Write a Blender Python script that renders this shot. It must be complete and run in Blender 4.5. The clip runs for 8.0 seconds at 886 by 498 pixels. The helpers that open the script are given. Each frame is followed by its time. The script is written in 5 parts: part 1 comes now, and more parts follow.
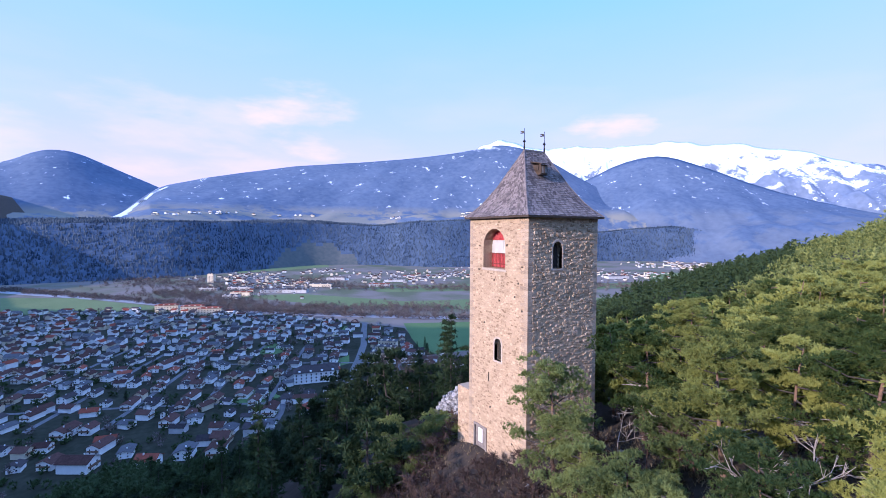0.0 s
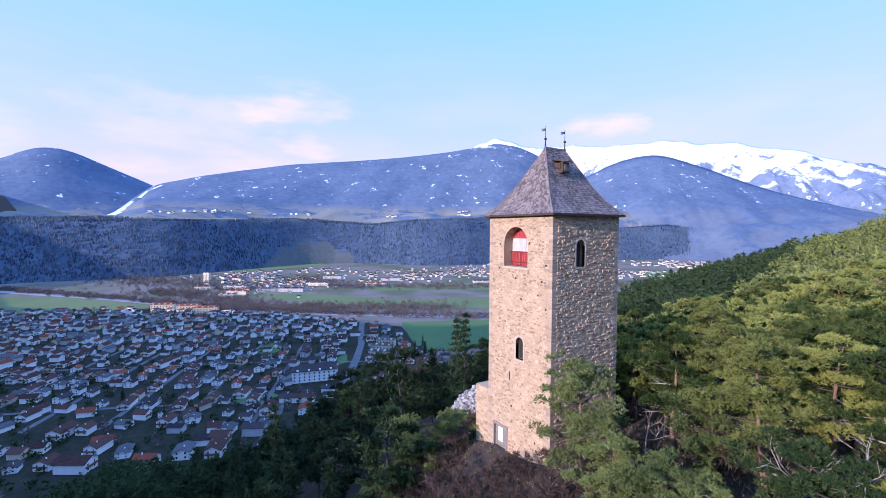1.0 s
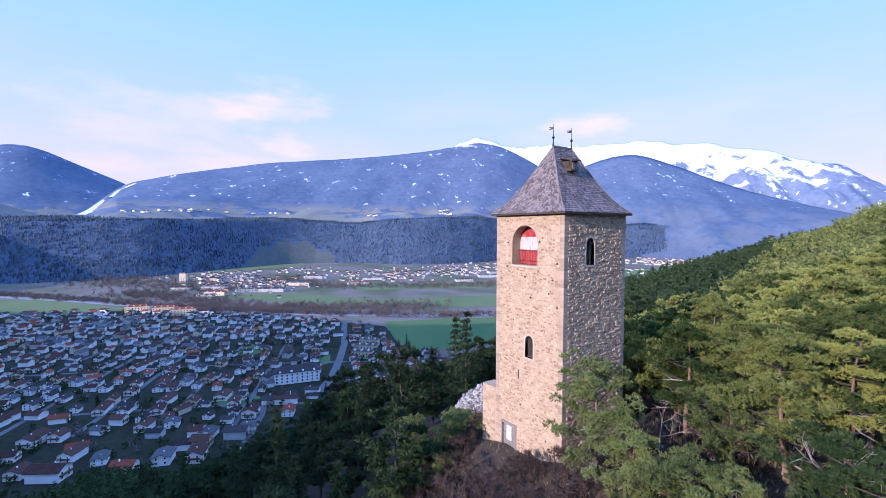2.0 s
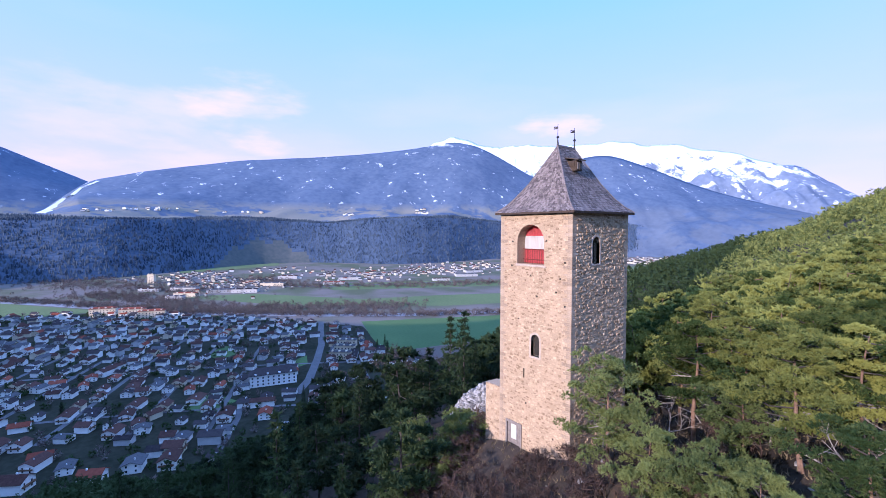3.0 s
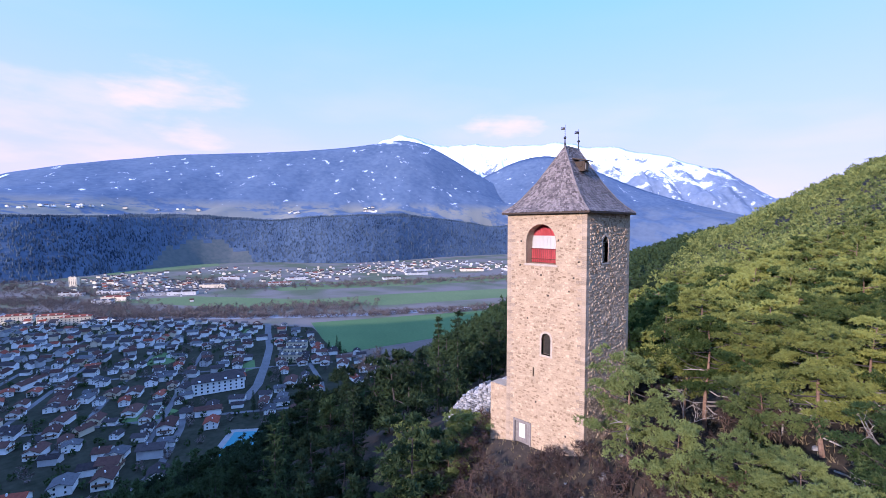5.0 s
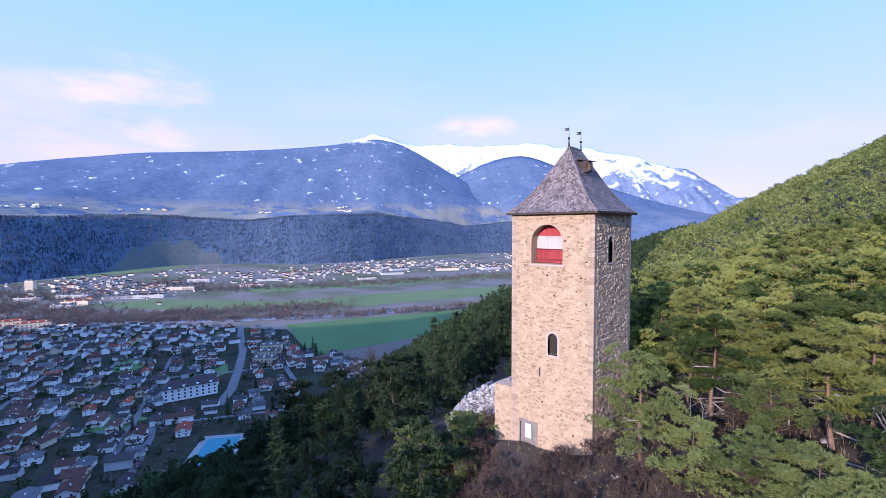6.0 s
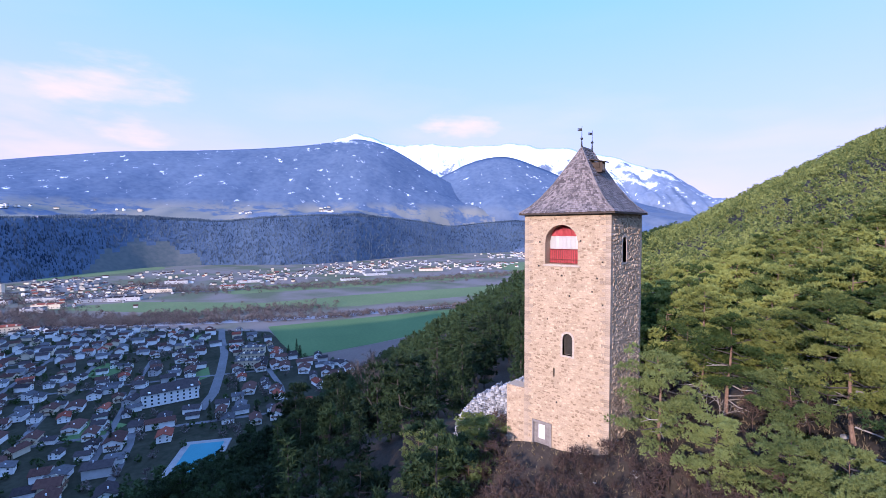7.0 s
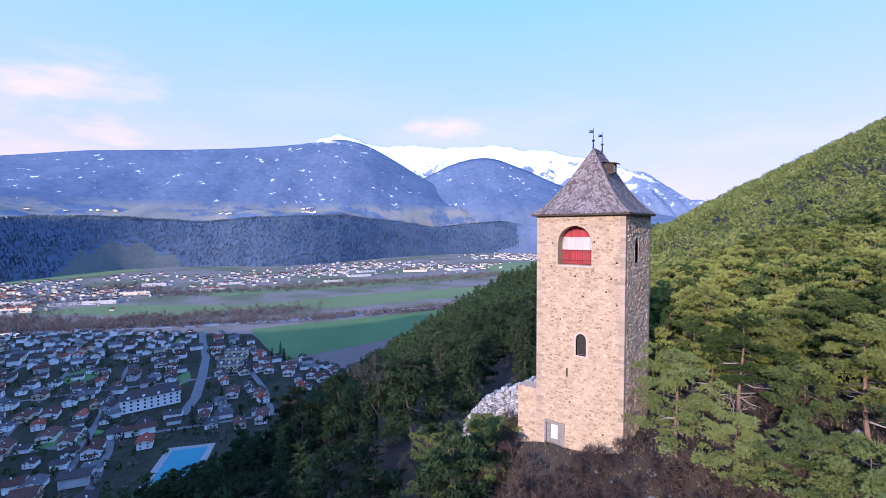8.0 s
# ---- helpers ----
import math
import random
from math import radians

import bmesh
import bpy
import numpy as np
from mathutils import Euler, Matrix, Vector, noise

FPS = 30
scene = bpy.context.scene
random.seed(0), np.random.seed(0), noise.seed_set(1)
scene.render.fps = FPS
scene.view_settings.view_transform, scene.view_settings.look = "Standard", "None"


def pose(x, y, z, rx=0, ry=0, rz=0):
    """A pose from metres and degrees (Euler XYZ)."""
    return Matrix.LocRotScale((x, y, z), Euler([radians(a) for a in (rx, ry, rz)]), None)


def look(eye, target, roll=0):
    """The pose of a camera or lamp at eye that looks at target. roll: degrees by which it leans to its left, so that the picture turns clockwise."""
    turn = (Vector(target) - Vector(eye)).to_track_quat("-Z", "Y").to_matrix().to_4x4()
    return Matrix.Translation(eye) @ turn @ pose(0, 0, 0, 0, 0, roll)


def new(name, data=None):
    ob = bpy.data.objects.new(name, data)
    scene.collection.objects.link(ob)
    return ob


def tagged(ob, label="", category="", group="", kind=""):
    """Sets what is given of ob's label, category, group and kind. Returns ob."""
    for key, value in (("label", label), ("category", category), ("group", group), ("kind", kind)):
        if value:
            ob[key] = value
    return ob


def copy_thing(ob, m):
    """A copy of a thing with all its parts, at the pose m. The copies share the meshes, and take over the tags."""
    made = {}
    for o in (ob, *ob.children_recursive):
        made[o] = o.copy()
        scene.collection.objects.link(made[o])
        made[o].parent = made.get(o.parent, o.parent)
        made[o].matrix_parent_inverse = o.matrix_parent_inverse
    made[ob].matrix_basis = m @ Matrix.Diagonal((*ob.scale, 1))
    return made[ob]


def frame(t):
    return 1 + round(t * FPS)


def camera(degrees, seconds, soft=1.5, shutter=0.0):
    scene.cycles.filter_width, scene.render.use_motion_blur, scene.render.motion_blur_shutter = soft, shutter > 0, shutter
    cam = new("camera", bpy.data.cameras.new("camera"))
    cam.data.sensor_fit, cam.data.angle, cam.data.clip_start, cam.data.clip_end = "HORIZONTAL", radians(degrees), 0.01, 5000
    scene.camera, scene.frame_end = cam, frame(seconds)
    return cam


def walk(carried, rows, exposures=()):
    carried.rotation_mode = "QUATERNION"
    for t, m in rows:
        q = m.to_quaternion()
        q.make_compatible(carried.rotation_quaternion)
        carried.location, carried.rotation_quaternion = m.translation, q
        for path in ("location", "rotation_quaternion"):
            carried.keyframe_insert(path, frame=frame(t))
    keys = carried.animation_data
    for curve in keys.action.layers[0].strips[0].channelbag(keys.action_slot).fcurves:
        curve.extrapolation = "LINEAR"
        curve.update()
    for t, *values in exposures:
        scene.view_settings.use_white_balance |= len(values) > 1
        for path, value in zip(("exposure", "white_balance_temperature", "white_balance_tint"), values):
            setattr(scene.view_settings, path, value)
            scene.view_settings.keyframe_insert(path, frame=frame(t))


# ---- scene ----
cam = camera(89.7, 8.0, soft=0.35)
PATH = [
    (0, (29.956, -27.5, -1.179), (28.255, -26.449, -1.251), 0.3),
    (0.5, (29.211, -28.466, -1.212), (27.513, -27.412, -1.287), 0.3),
    (1, (28.392, -29.479, -1.235), (26.702, -28.413, -1.313), 0.3),
    (1.5, (27.517, -30.483, -1.245), (25.847, -29.386, -1.326), 0.2),
    (3, (24.561, -33.739, -1.275), (22.981, -32.516, -1.361), 0.1),
    (3.5, (23.487, -34.791, -1.272), (21.943, -33.522, -1.361), 0.1),
    (4, (22.322, -35.848, -1.263), (20.817, -34.534, -1.353), 0.1),
    (4.5, (21.131, -36.876, -1.218), (19.663, -35.52, -1.309), 0.1),
    (6, (17.278, -39.687, -0.999), (15.932, -38.21, -1.095), -0.2),
    (6.5, (15.951, -40.549, -0.973), (14.64, -39.041, -1.068), -0.3),
    (7, (14.587, -41.398, -0.97), (13.3, -39.87, -1.065), -0.3),
    (7.5, (13.287, -42.264, -0.956), (12.026, -40.714, -1.048), -0.4),
    (8, (12.093, -43.24, -0.95), (10.865, -41.665, -1.041), -0.3),
]
walk(cam, [(t, look(eye, target, roll)) for t, eye, target, roll in PATH],
     exposures=[(0.0, 1.30, 5330, 26), (8.0, 1.30, 5330, 26)])

# ---- world, sun, exposure ----
SUN_DIR = Vector((0.10, -1.0, 0.33)).normalized()
world = bpy.data.worlds.new("sky")
scene.world = world
world.use_nodes = True
wn, wl = world.node_tree.nodes, world.node_tree.links
sky = wn.new("ShaderNodeTexSky")
sky.sky_type = "NISHITA"
sky.sun_disc = False
sky.sun_elevation = math.asin(SUN_DIR.z)
sky.sun_rotation = math.atan2(SUN_DIR.x, SUN_DIR.y)
sky.altitude = 700
sky.air_density, sky.dust_density, sky.ozone_density = 1.0, 0.6, 3.0
# thin pink evening cloud drifting over the horizon
geo = wn.new("ShaderNodeTexCoord")
stretch = wn.new("ShaderNodeMapping")
stretch.inputs["Scale"].default_value = (1.2, 1.2, 5.0)
wl.new(geo.outputs["Generated"], stretch.inputs["Vector"])
cloud = wn.new("ShaderNodeTexNoise")
cloud.inputs["Scale"].default_value, cloud.inputs["Detail"].default_value = 2.1, 6.0
wl.new(stretch.outputs[0], cloud.inputs["Vector"])
thin = wn.new("ShaderNodeMapRange")
thin.inputs["From Min"].default_value, thin.inputs["From Max"].default_value = 0.47, 0.66
wl.new(cloud.outputs["Fac"], thin.inputs["Value"])
height = wn.new("ShaderNodeSeparateXYZ")
wl.new(geo.outputs["Generated"], height.inputs[0])
low = wn.new("ShaderNodeMapRange")
low.inputs["From Min"].default_value, low.inputs["From Max"].default_value = 0.42, 0.12
low.inputs["To Max"].default_value = 0.16
wl.new(height.outputs["Z"], low.inputs["Value"])
veil = wn.new("ShaderNodeMath")
veil.operation = "MULTIPLY_ADD"
veil.inputs[2].default_value = 0.0
wl.new(thin.outputs[0], veil.inputs[0])
wl.new(low.outputs[0], veil.inputs[1])
# milky evening air: pale blue higher up, lavender towards the horizon
tone = wn.new("ShaderNodeValToRGB")
tone.color_ramp.elements[0].position, tone.color_ramp.elements[0].color = 0.04, (0.73, 0.60, 0.84, 1)
tone.color_ramp.elements[1].position, tone.color_ramp.elements[1].color = 0.46, (0.30, 0.60, 0.93, 1)
mid = tone.color_ramp.elements.new(0.22)
mid.color = (0.53, 0.62, 0.89, 1)
# overhead, out of view, the dome is brightened to lift the shaded valley
top = tone.color_ramp.elements.new(0.9)
top.color = (0.62, 1.05, 1.95, 1)
upper = tone.color_ramp.elements.new(0.62)
upper.color = (0.46, 0.82, 1.40, 1)
wl.new(height.outputs["Z"], tone.inputs[0])
bright = wn.new("ShaderNodeVectorMath")
bright.operation = "SCALE"
bright.inputs["Scale"].default_value = 3.35
wl.new(tone.outputs[0], bright.inputs[0])
mix_haze = wn.new("ShaderNodeMix")
mix_haze.data_type = "RGBA"
# the sky clears and brightens towards the sun
side = wn.new("ShaderNodeMapRange")
side.inputs["From Min"].default_value, side.inputs["From Max"].default_value = -0.75, -0.15
side.inputs["To Min"].default_value, side.inputs["To Max"].default_value = 0.25, 0.94
wl.new(height.outputs["Y"], side.inputs["Value"])
wl.new(side.outputs[0], mix_haze.inputs["Factor"])
wl.new(sky.outputs[0], mix_haze.inputs["A"])
wl.new(bright.outputs[0], mix_haze.inputs["B"])

spread_wisp = wn.new("ShaderNodeMapping")
spread_wisp.inputs["Scale"].default_value = (3.2, 3.2, 11.0)
wl.new(geo.outputs["Generated"], spread_wisp.inputs["Vector"])
wisp = wn.new("ShaderNodeTexNoise")
wisp.inputs["Scale"].default_value, wisp.inputs["Detail"].default_value, wisp.inputs["Roughness"].default_value = 1.6, 7.0, 0.55
wl.new(spread_wisp.outputs[0], wisp.inputs["Vector"])


def puff(az, elevation, wide, high, strength, last):
    """A thin ragged cloud bank at an azimuth (degrees, from +y to +x) and elevation; wide and high as tangents."""
    right = Vector((math.cos(radians(az)), -math.sin(radians(az)), 0))
    forward = Vector((math.sin(radians(az)), math.cos(radians(az)), elevation)).normalized()
    parts = []
    for axis, size, shift in ((right, wide, 0.0), (Vector((0, 0, 1)), high, forward.z)):
        d = wn.new("ShaderNodeVectorMath")
        d.operation = "DOT_PRODUCT"
        d.inputs[1].default_value = axis / size
        wl.new(geo.outputs["Generated"], d.inputs[0])
        q = wn.new("ShaderNodeMath")
        q.operation = "SUBTRACT"
        q.inputs[1].default_value = shift / size
        wl.new(d.outputs["Value"], q.inputs[0])
        sq = wn.new("ShaderNodeMath")
        sq.operation = "MULTIPLY"
        wl.new(q.outputs[0], sq.inputs[0]); wl.new(q.outputs[0], sq.inputs[1])
        parts.append(sq)
    total = wn.new("ShaderNodeMath")
    wl.new(parts[0].outputs[0], total.inputs[0]); wl.new(parts[1].outputs[0], total.inputs[1])
    ragged = wn.new("ShaderNodeMath")
    ragged.operation = "MULTIPLY_ADD"
    ragged.inputs[1].default_value = 4.6
    wl.new(wisp.outputs["Fac"], ragged.inputs[0]); wl.new(total.outputs[0], ragged.inputs[2])
    fade = wn.new("ShaderNodeMapRange")
    fade.interpolation_type = "SMOOTHSTEP"
    fade.inputs["From Min"].default_value, fade.inputs["From Max"].default_value = 3.5, 1.7
    fade.inputs["To Max"].default_value = strength
    wl.new(ragged.outputs[0], fade.inputs["Value"])
    both = wn.new("ShaderNodeMath")
    both.operation = "MAXIMUM"
    wl.new(last, both.inputs[0]); wl.new(fade.outputs[0], both.inputs[1])
    return both.outputs[0]


banks = veil.outputs[0]
for bank in ((-76.0, 0.232, 0.12, 0.07, 0.6), (-88.0, 0.19, 0.24, 0.08, 0.30), (-38.3, 0.226, 0.10, 0.034, 0.65), (-86.0, 0.125, 0.26, 0.035, 0.35), (-112.0, 0.17, 0.3, 0.08, 0.35)):
    banks = puff(*bank, banks)
mix_cloud = wn.new("ShaderNodeMix")
mix_cloud.data_type = "RGBA"
mix_cloud.inputs["B"].default_value = (3.95, 2.72, 3.4, 1)
wl.new(banks, mix_cloud.inputs["Factor"])
wl.new(mix_haze.outputs["Result"], mix_cloud.inputs["A"])
wl.new(mix_cloud.outputs["Result"], wn["Background"].inputs["Color"])
wn["Background"].inputs["Strength"].default_value = 0.15

sun = new("sun", bpy.data.lights.new("sun", "SUN"))
sun.data.energy, sun.data.angle, sun.data.color = 2.8, radians(0.6), (1.0, 0.80, 0.60)
sun.matrix_world = look(SUN_DIR * 100, (0, 0, 0))

# ---- materials ----
def material(name, dark, light, scale=2.0, rough=0.85, bump=0.3, fine=None, metal=0.0, island=0.0, each=0.0, spec=0.3, reach=0.02):
    """A surface whose colour wanders between two tones at two scales, with grain in relief. island and each: how far pieces differ."""
    m = bpy.data.materials.new(name)
    m.use_nodes = True
    n, l = m.node_tree.nodes, m.node_tree.links
    b = n["Principled BSDF"]
    b.inputs["Roughness"].default_value, b.inputs["Metallic"].default_value = rough, metal
    b.inputs["Specular IOR Level"].default_value = spec
    where = n.new("ShaderNodeNewGeometry" if not each else "ShaderNodeTexCoord")
    place = where.outputs["Position"] if not each else where.outputs["Object"]
    a, c = n.new("ShaderNodeTexNoise"), n.new("ShaderNodeTexNoise")
    for t, s, d in ((a, scale, 5), (c, fine or scale * 9, 3)):
        t.inputs["Scale"].default_value, t.inputs["Detail"].default_value = s, d
        l.new(place, t.inputs["Vector"])
    add = n.new("ShaderNodeMath")
    add.operation = "MULTIPLY_ADD"
    add.inputs[1].default_value = 0.5
    l.new(c.outputs["Fac"], add.inputs[0])
    half = n.new("ShaderNodeMath")
    half.operation = "MULTIPLY"
    half.inputs[1].default_value = 0.5
    l.new(a.outputs["Fac"], half.inputs[0])
    l.new(half.outputs[0], add.inputs[2])
    value = add.outputs[0]
    if island or each:
        info = n.new("ShaderNodeNewGeometry" if island else "ShaderNodeObjectInfo")
        rnd = info.outputs["Random Per Island"] if island else info.outputs["Random"]
        shift = n.new("ShaderNodeMath")
        shift.operation = "MULTIPLY_ADD"
        shift.inputs[1].default_value = island or each
        l.new(rnd, shift.inputs[0])
        back = n.new("ShaderNodeMath")
        back.operation = "SUBTRACT"
        back.inputs[1].default_value = (island or each) / 2
        l.new(value, back.inputs[0])
        l.new(back.outputs[0], shift.inputs[2])
        value = shift.outputs[0]
    ramp = n.new("ShaderNodeValToRGB")
    ramp.color_ramp.elements[0].position, ramp.color_ramp.elements[1].position = 0.3, 0.7
    ramp.color_ramp.elements[0].color, ramp.color_ramp.elements[1].color = (*dark, 1), (*light, 1)
    l.new(value, ramp.inputs[0])
    l.new(ramp.outputs[0], b.inputs["Base Color"])
    if bump:
        bp = n.new("ShaderNodeBump")
        bp.inputs["Strength"].default_value, bp.inputs["Distance"].default_value = bump, reach
        l.new(c.outputs["Fac"], bp.inputs["Height"])
        l.new(bp.outputs[0], b.inputs["Normal"])
    return m


M_STONE = material("rubble_stone", (0.225, 0.158, 0.10), (0.58, 0.435, 0.295), 0.8, 0.92, 0.8, 9.0, island=0.34, reach=0.06)
M_MORTAR = material("lime_mortar", (0.32, 0.24, 0.16), (0.515, 0.39, 0.268), 0.7, 0.95, 0.6, 7.0, reach=0.06)
M_RUIN = material("pale_limestone", (0.10, 0.10, 0.11), (0.45, 0.45, 0.455), 0.9, 0.95, 0.7, 5.0, island=0.4, reach=0.06)
M_SHINGLE = material("weathered_shingle", (0.085, 0.07, 0.068), (0.27, 0.225, 0.21), 0.8, 0.8, 0.4, 6.0, island=0.4)
M_TIMBER = material("dark_timber", (0.035, 0.025, 0.02), (0.10, 0.07, 0.05), 2.0, 0.8)
M_GREY_WOOD = material("grey_planks", (0.14, 0.12, 0.11), (0.30, 0.27, 0.25), 3.0, 0.85)
M_WHITE = material("white_paint", (0.66, 0.65, 0.64), (0.84, 0.84, 0.83), 1.5, 0.6, 0.1)
M_IRON = material("black_iron", (0.012, 0.012, 0.014), (0.035, 0.035, 0.04), 4.0, 0.5, 0.1, metal=0.6)
M_FLAG_RED = material("red_cloth", (0.60, 0.09, 0.10), (0.74, 0.15, 0.16), 1.2, 0.8, 0.1, 30)
M_FLAG_WHITE = material("white_cloth", (0.74, 0.73, 0.71), (0.84, 0.83, 0.81), 1.2, 0.8, 0.1, 30)
M_DARK = material("room_and_hole_shade", (0.02, 0.018, 0.016), (0.05, 0.045, 0.04), 1.0, 0.95)

# ---- small building helpers ----
def mesh_of(name, verts, faces, mat, smooth=False):
    me = bpy.data.meshes.new(name)
    me.from_pydata(verts, [], faces)
    me.materials.append(mat)
    if smooth:
        me.polygons.foreach_set("use_smooth", [True] * len(me.polygons))
    me.update()
    return me


def thing(name, label, category, at=(0, 0, 0), group="", kind="", turn=0.0):
    """An empty at the base of a thing, to carry its parts."""
    ob = tagged(new(name), label, category, group, kind)
    ob.matrix_basis = pose(*at, 0, 0, turn)
    return ob


def part(name, bm, mat, parent, label=""):
    """Links a bmesh as one mesh object under a thing or part."""
    me = bpy.data.meshes.new(name)
    bm.to_mesh(me)
    bm.free()
    me.materials.append(mat)
    ob = tagged(new(name, me), label)
    ob.parent = parent
    return ob


def part_mesh(name, me, parent, label="", m=None):
    ob = tagged(new(name, me), label)
    ob.parent = parent
    if m is not None:
        ob.matrix_basis = m
    return ob


def box(bm, x0, x1, y0, y1, z0, z1, m=None):
    v = [bm.verts.new((x, y, z)) for z in (z0, z1) for x, y in ((x0, y0), (x1, y0), (x1, y1), (x0, y1))]
    if m is not None:
        for q in v:
            q.co = m @ q.co
    for f in ((3, 2, 1, 0), (4, 5, 6, 7), (0, 1, 5, 4), (1, 2, 6, 5), (2, 3, 7, 6), (3, 0, 4, 7)):
        bm.faces.new([v[i] for i in f])
    return v


def rod(bm, a, b, r0, r1, sides=6):
    """A tapered round bar from a to b."""
    a, b = Vector(a), Vector(b)
    q = (b - a).to_track_quat("Z", "Y")
    rings = [[bm.verts.new(p + q @ Vector((r * math.cos(k * math.tau / sides), r * math.sin(k * math.tau / sides), 0))) for k in range(sides)]
             for p, r in ((a, r0), (b, r1))]
    for k in range(sides):
        j = (k + 1) % sides
        bm.faces.new((rings[0][k], rings[0][j], rings[1][j], rings[1][k]))
    bm.faces.new(rings[0][::-1])
    bm.faces.new(rings[1])


def smooth_between(x, a, b):
    t = np.clip((x - a) / (b - a), 0, 1)
    return t * t * (3 - 2 * t)


def wave(x, y, size, seed=0.0):
    """Cheap smooth unevenness between -1 and 1, of about that size."""
    a, b = x / size * 2.1 + seed, y / size * 2.1 + seed * 1.7
    return (np.sin(a + 1.3 * np.sin(b * 0.7)) + np.sin(b * 1.1 + 1.1 * np.sin(a * 0.8 + 2)) + 0.6 * np.sin((a + b) * 1.9 + seed)) / 2.6


# ---- terrain ----
VALLEY = -150.0


def ground_height(x, y):
    """The spur of the tower, the wooded hill behind it and the valley floor."""
    x, y = np.asarray(x, float), np.asarray(y, float)
    crest = -8.0 - 0.17 * np.maximum(y, 0)
    zc = -23.6 + 12.0 * smooth_between(y, 110, 230) + 5.0 * smooth_between(y, 230, 450) - 2.5 * smooth_between(y, 30, 70) * (1 - smooth_between(y, 90, 130))
    d = x - crest
    rise = 0.285 + 0.235 * smooth_between(y, 20, 300)
    up = np.where(d > 0, np.minimum(d * rise * smooth_between(d, 1, 15), 220), 0)
    left = np.maximum(-d, 0)
    w = smooth_between(y, -60, 30)
    down = (0.30 + 0.04 * w) * left + (0.08 + 0.18 * w) * np.maximum(left - 28 - 70 * smooth_between(y, 60, 170), 0)
    front = np.maximum(-y - 0.5, 0)
    fall = 0.62 * np.minimum(front, 14) + 0.28 * np.maximum(front - 14, 0)
    z = zc + up - down - fall
    bumps = 0.45 * wave(x, y, 9, 1.0) + 1.5 * wave(x, y, 45, 2.0) * smooth_between(np.hypot(x + 4, y - 5), 12, 40)
    level = smooth_between(np.hypot(x + 4.5, y - 4.6), 5, 11)
    z = z + bumps * level
    # the great mountainside behind the camera, which keeps the low sun off the near valley; its crest sinks down the valley
    edge = np.interp(x, [-2600, -2000, -1570, -1320, -1070, -880, -680, -540, -465, -410, -375, -355, -340, -300, -240], [250, 150, -80, -330, -260, -60, 180, 270, 330, 410, 480, 560, 570, 540, 377])
    hill = 0.33 * (edge + 820) - 150 - np.maximum(np.abs(y + 850) - 30, 0)
    z = np.maximum(z, VALLEY + 1.2 * wave(x, y, 160, 4.0) * smooth_between(x, -250, -150))
    return np.where(y < -330, np.maximum(z, hill), z)


def spaced(lo, hi, fine, growth, centre=0.0):
    out, s, x = [centre], fine, centre
    while x < hi:
        x += s; s *= growth; out.append(min(x, hi))
    s, x = fine, centre
    while x > lo:
        x -= s; s *= growth; out.insert(0, max(x, lo))
    return np.array(out)


def grid_mesh(name, X, Y, Z, mat, smooth=True):
    r, c = X.shape
    verts = np.stack((X, Y, Z), -1).reshape(-1, 3)
    i = np.arange(r * c).reshape(r, c)
    faces = np.stack((i[:-1, :-1], i[:-1, 1:], i[1:, 1:], i[1:, :-1]), -1).reshape(-1, 4)
    return mesh_of(name, verts.tolist(), faces.tolist(), mat, smooth)


def ground_material():
    m = material("forest_floor_and_meadow", (0.026, 0.021, 0.015), (0.07, 0.052, 0.038), 0.15, 0.95, 0.6, 2.5, reach=0.15)
    n, l = m.node_tree.nodes, m.node_tree.links
    b, ramp = n["Principled BSDF"], n["Color Ramp"]
    g = n.new("ShaderNodeNewGeometry")
    s = n.new("ShaderNodeSeparateXYZ")
    l.new(g.outputs["Position"], s.inputs[0])
    flat = n.new("ShaderNodeMapRange")
    flat.inputs["From Min"].default_value, flat.inputs["From Max"].default_value = -140, -147
    l.new(s.outputs["Z"], flat.inputs["Value"])
    big = n.new("ShaderNodeTexNoise")
    big.inputs["Scale"].default_value, big.inputs["Detail"].default_value = 0.007, 6
    l.new(g.outputs["Position"], big.inputs["Vector"])
    r2 = n.new("ShaderNodeValToRGB")
    e = r2.color_ramp.elements
    e[0].position, e[0].color = 0.40, (0.085, 0.095, 0.05, 1)
    e[1].position, e[1].color = 0.56, (0.16, 0.135, 0.12, 1)
    l.new(big.outputs["Fac"], r2.inputs[0])
    mix = n.new("ShaderNodeMix")
    mix.data_type = "RGBA"
    l.new(flat.outputs[0], mix.inputs["Factor"])
    l.new(ramp.outputs[0], mix.inputs["A"])
    l.new(r2.outputs[0], mix.inputs["B"])
    l.new(mix.outputs["Result"], b.inputs["Base Color"])
    return m


gx, gy = spaced(-4600, 4600, 1.3, 1.03, -5.0), spaced(-2800, 4600, 1.3, 1.03, 2.0)
GX, GY = np.meshgrid(gx, gy)
tagged(new("ground", grid_mesh("ground", GX, GY, ground_height(GX, GY), ground_material())),
       "wooded spur falling to a wide flat valley floor", "ground", kind="structure")


# ---- far slopes, each a sheet laid out round the tower ----
def ridge_noise(az, r, amount, seed, sharp=1.0):
    x, y = r * np.sin(az), r * np.cos(az)
    return amount * (0.55 * wave(x, y, 420, seed) + sharp * (0.26 * wave(x, y, 170, seed + 5) + 0.07 * wave(x, y, 70, seed + 9) + (sharp - 1) * 0.04 * wave(x, y, 33, seed + 2)))


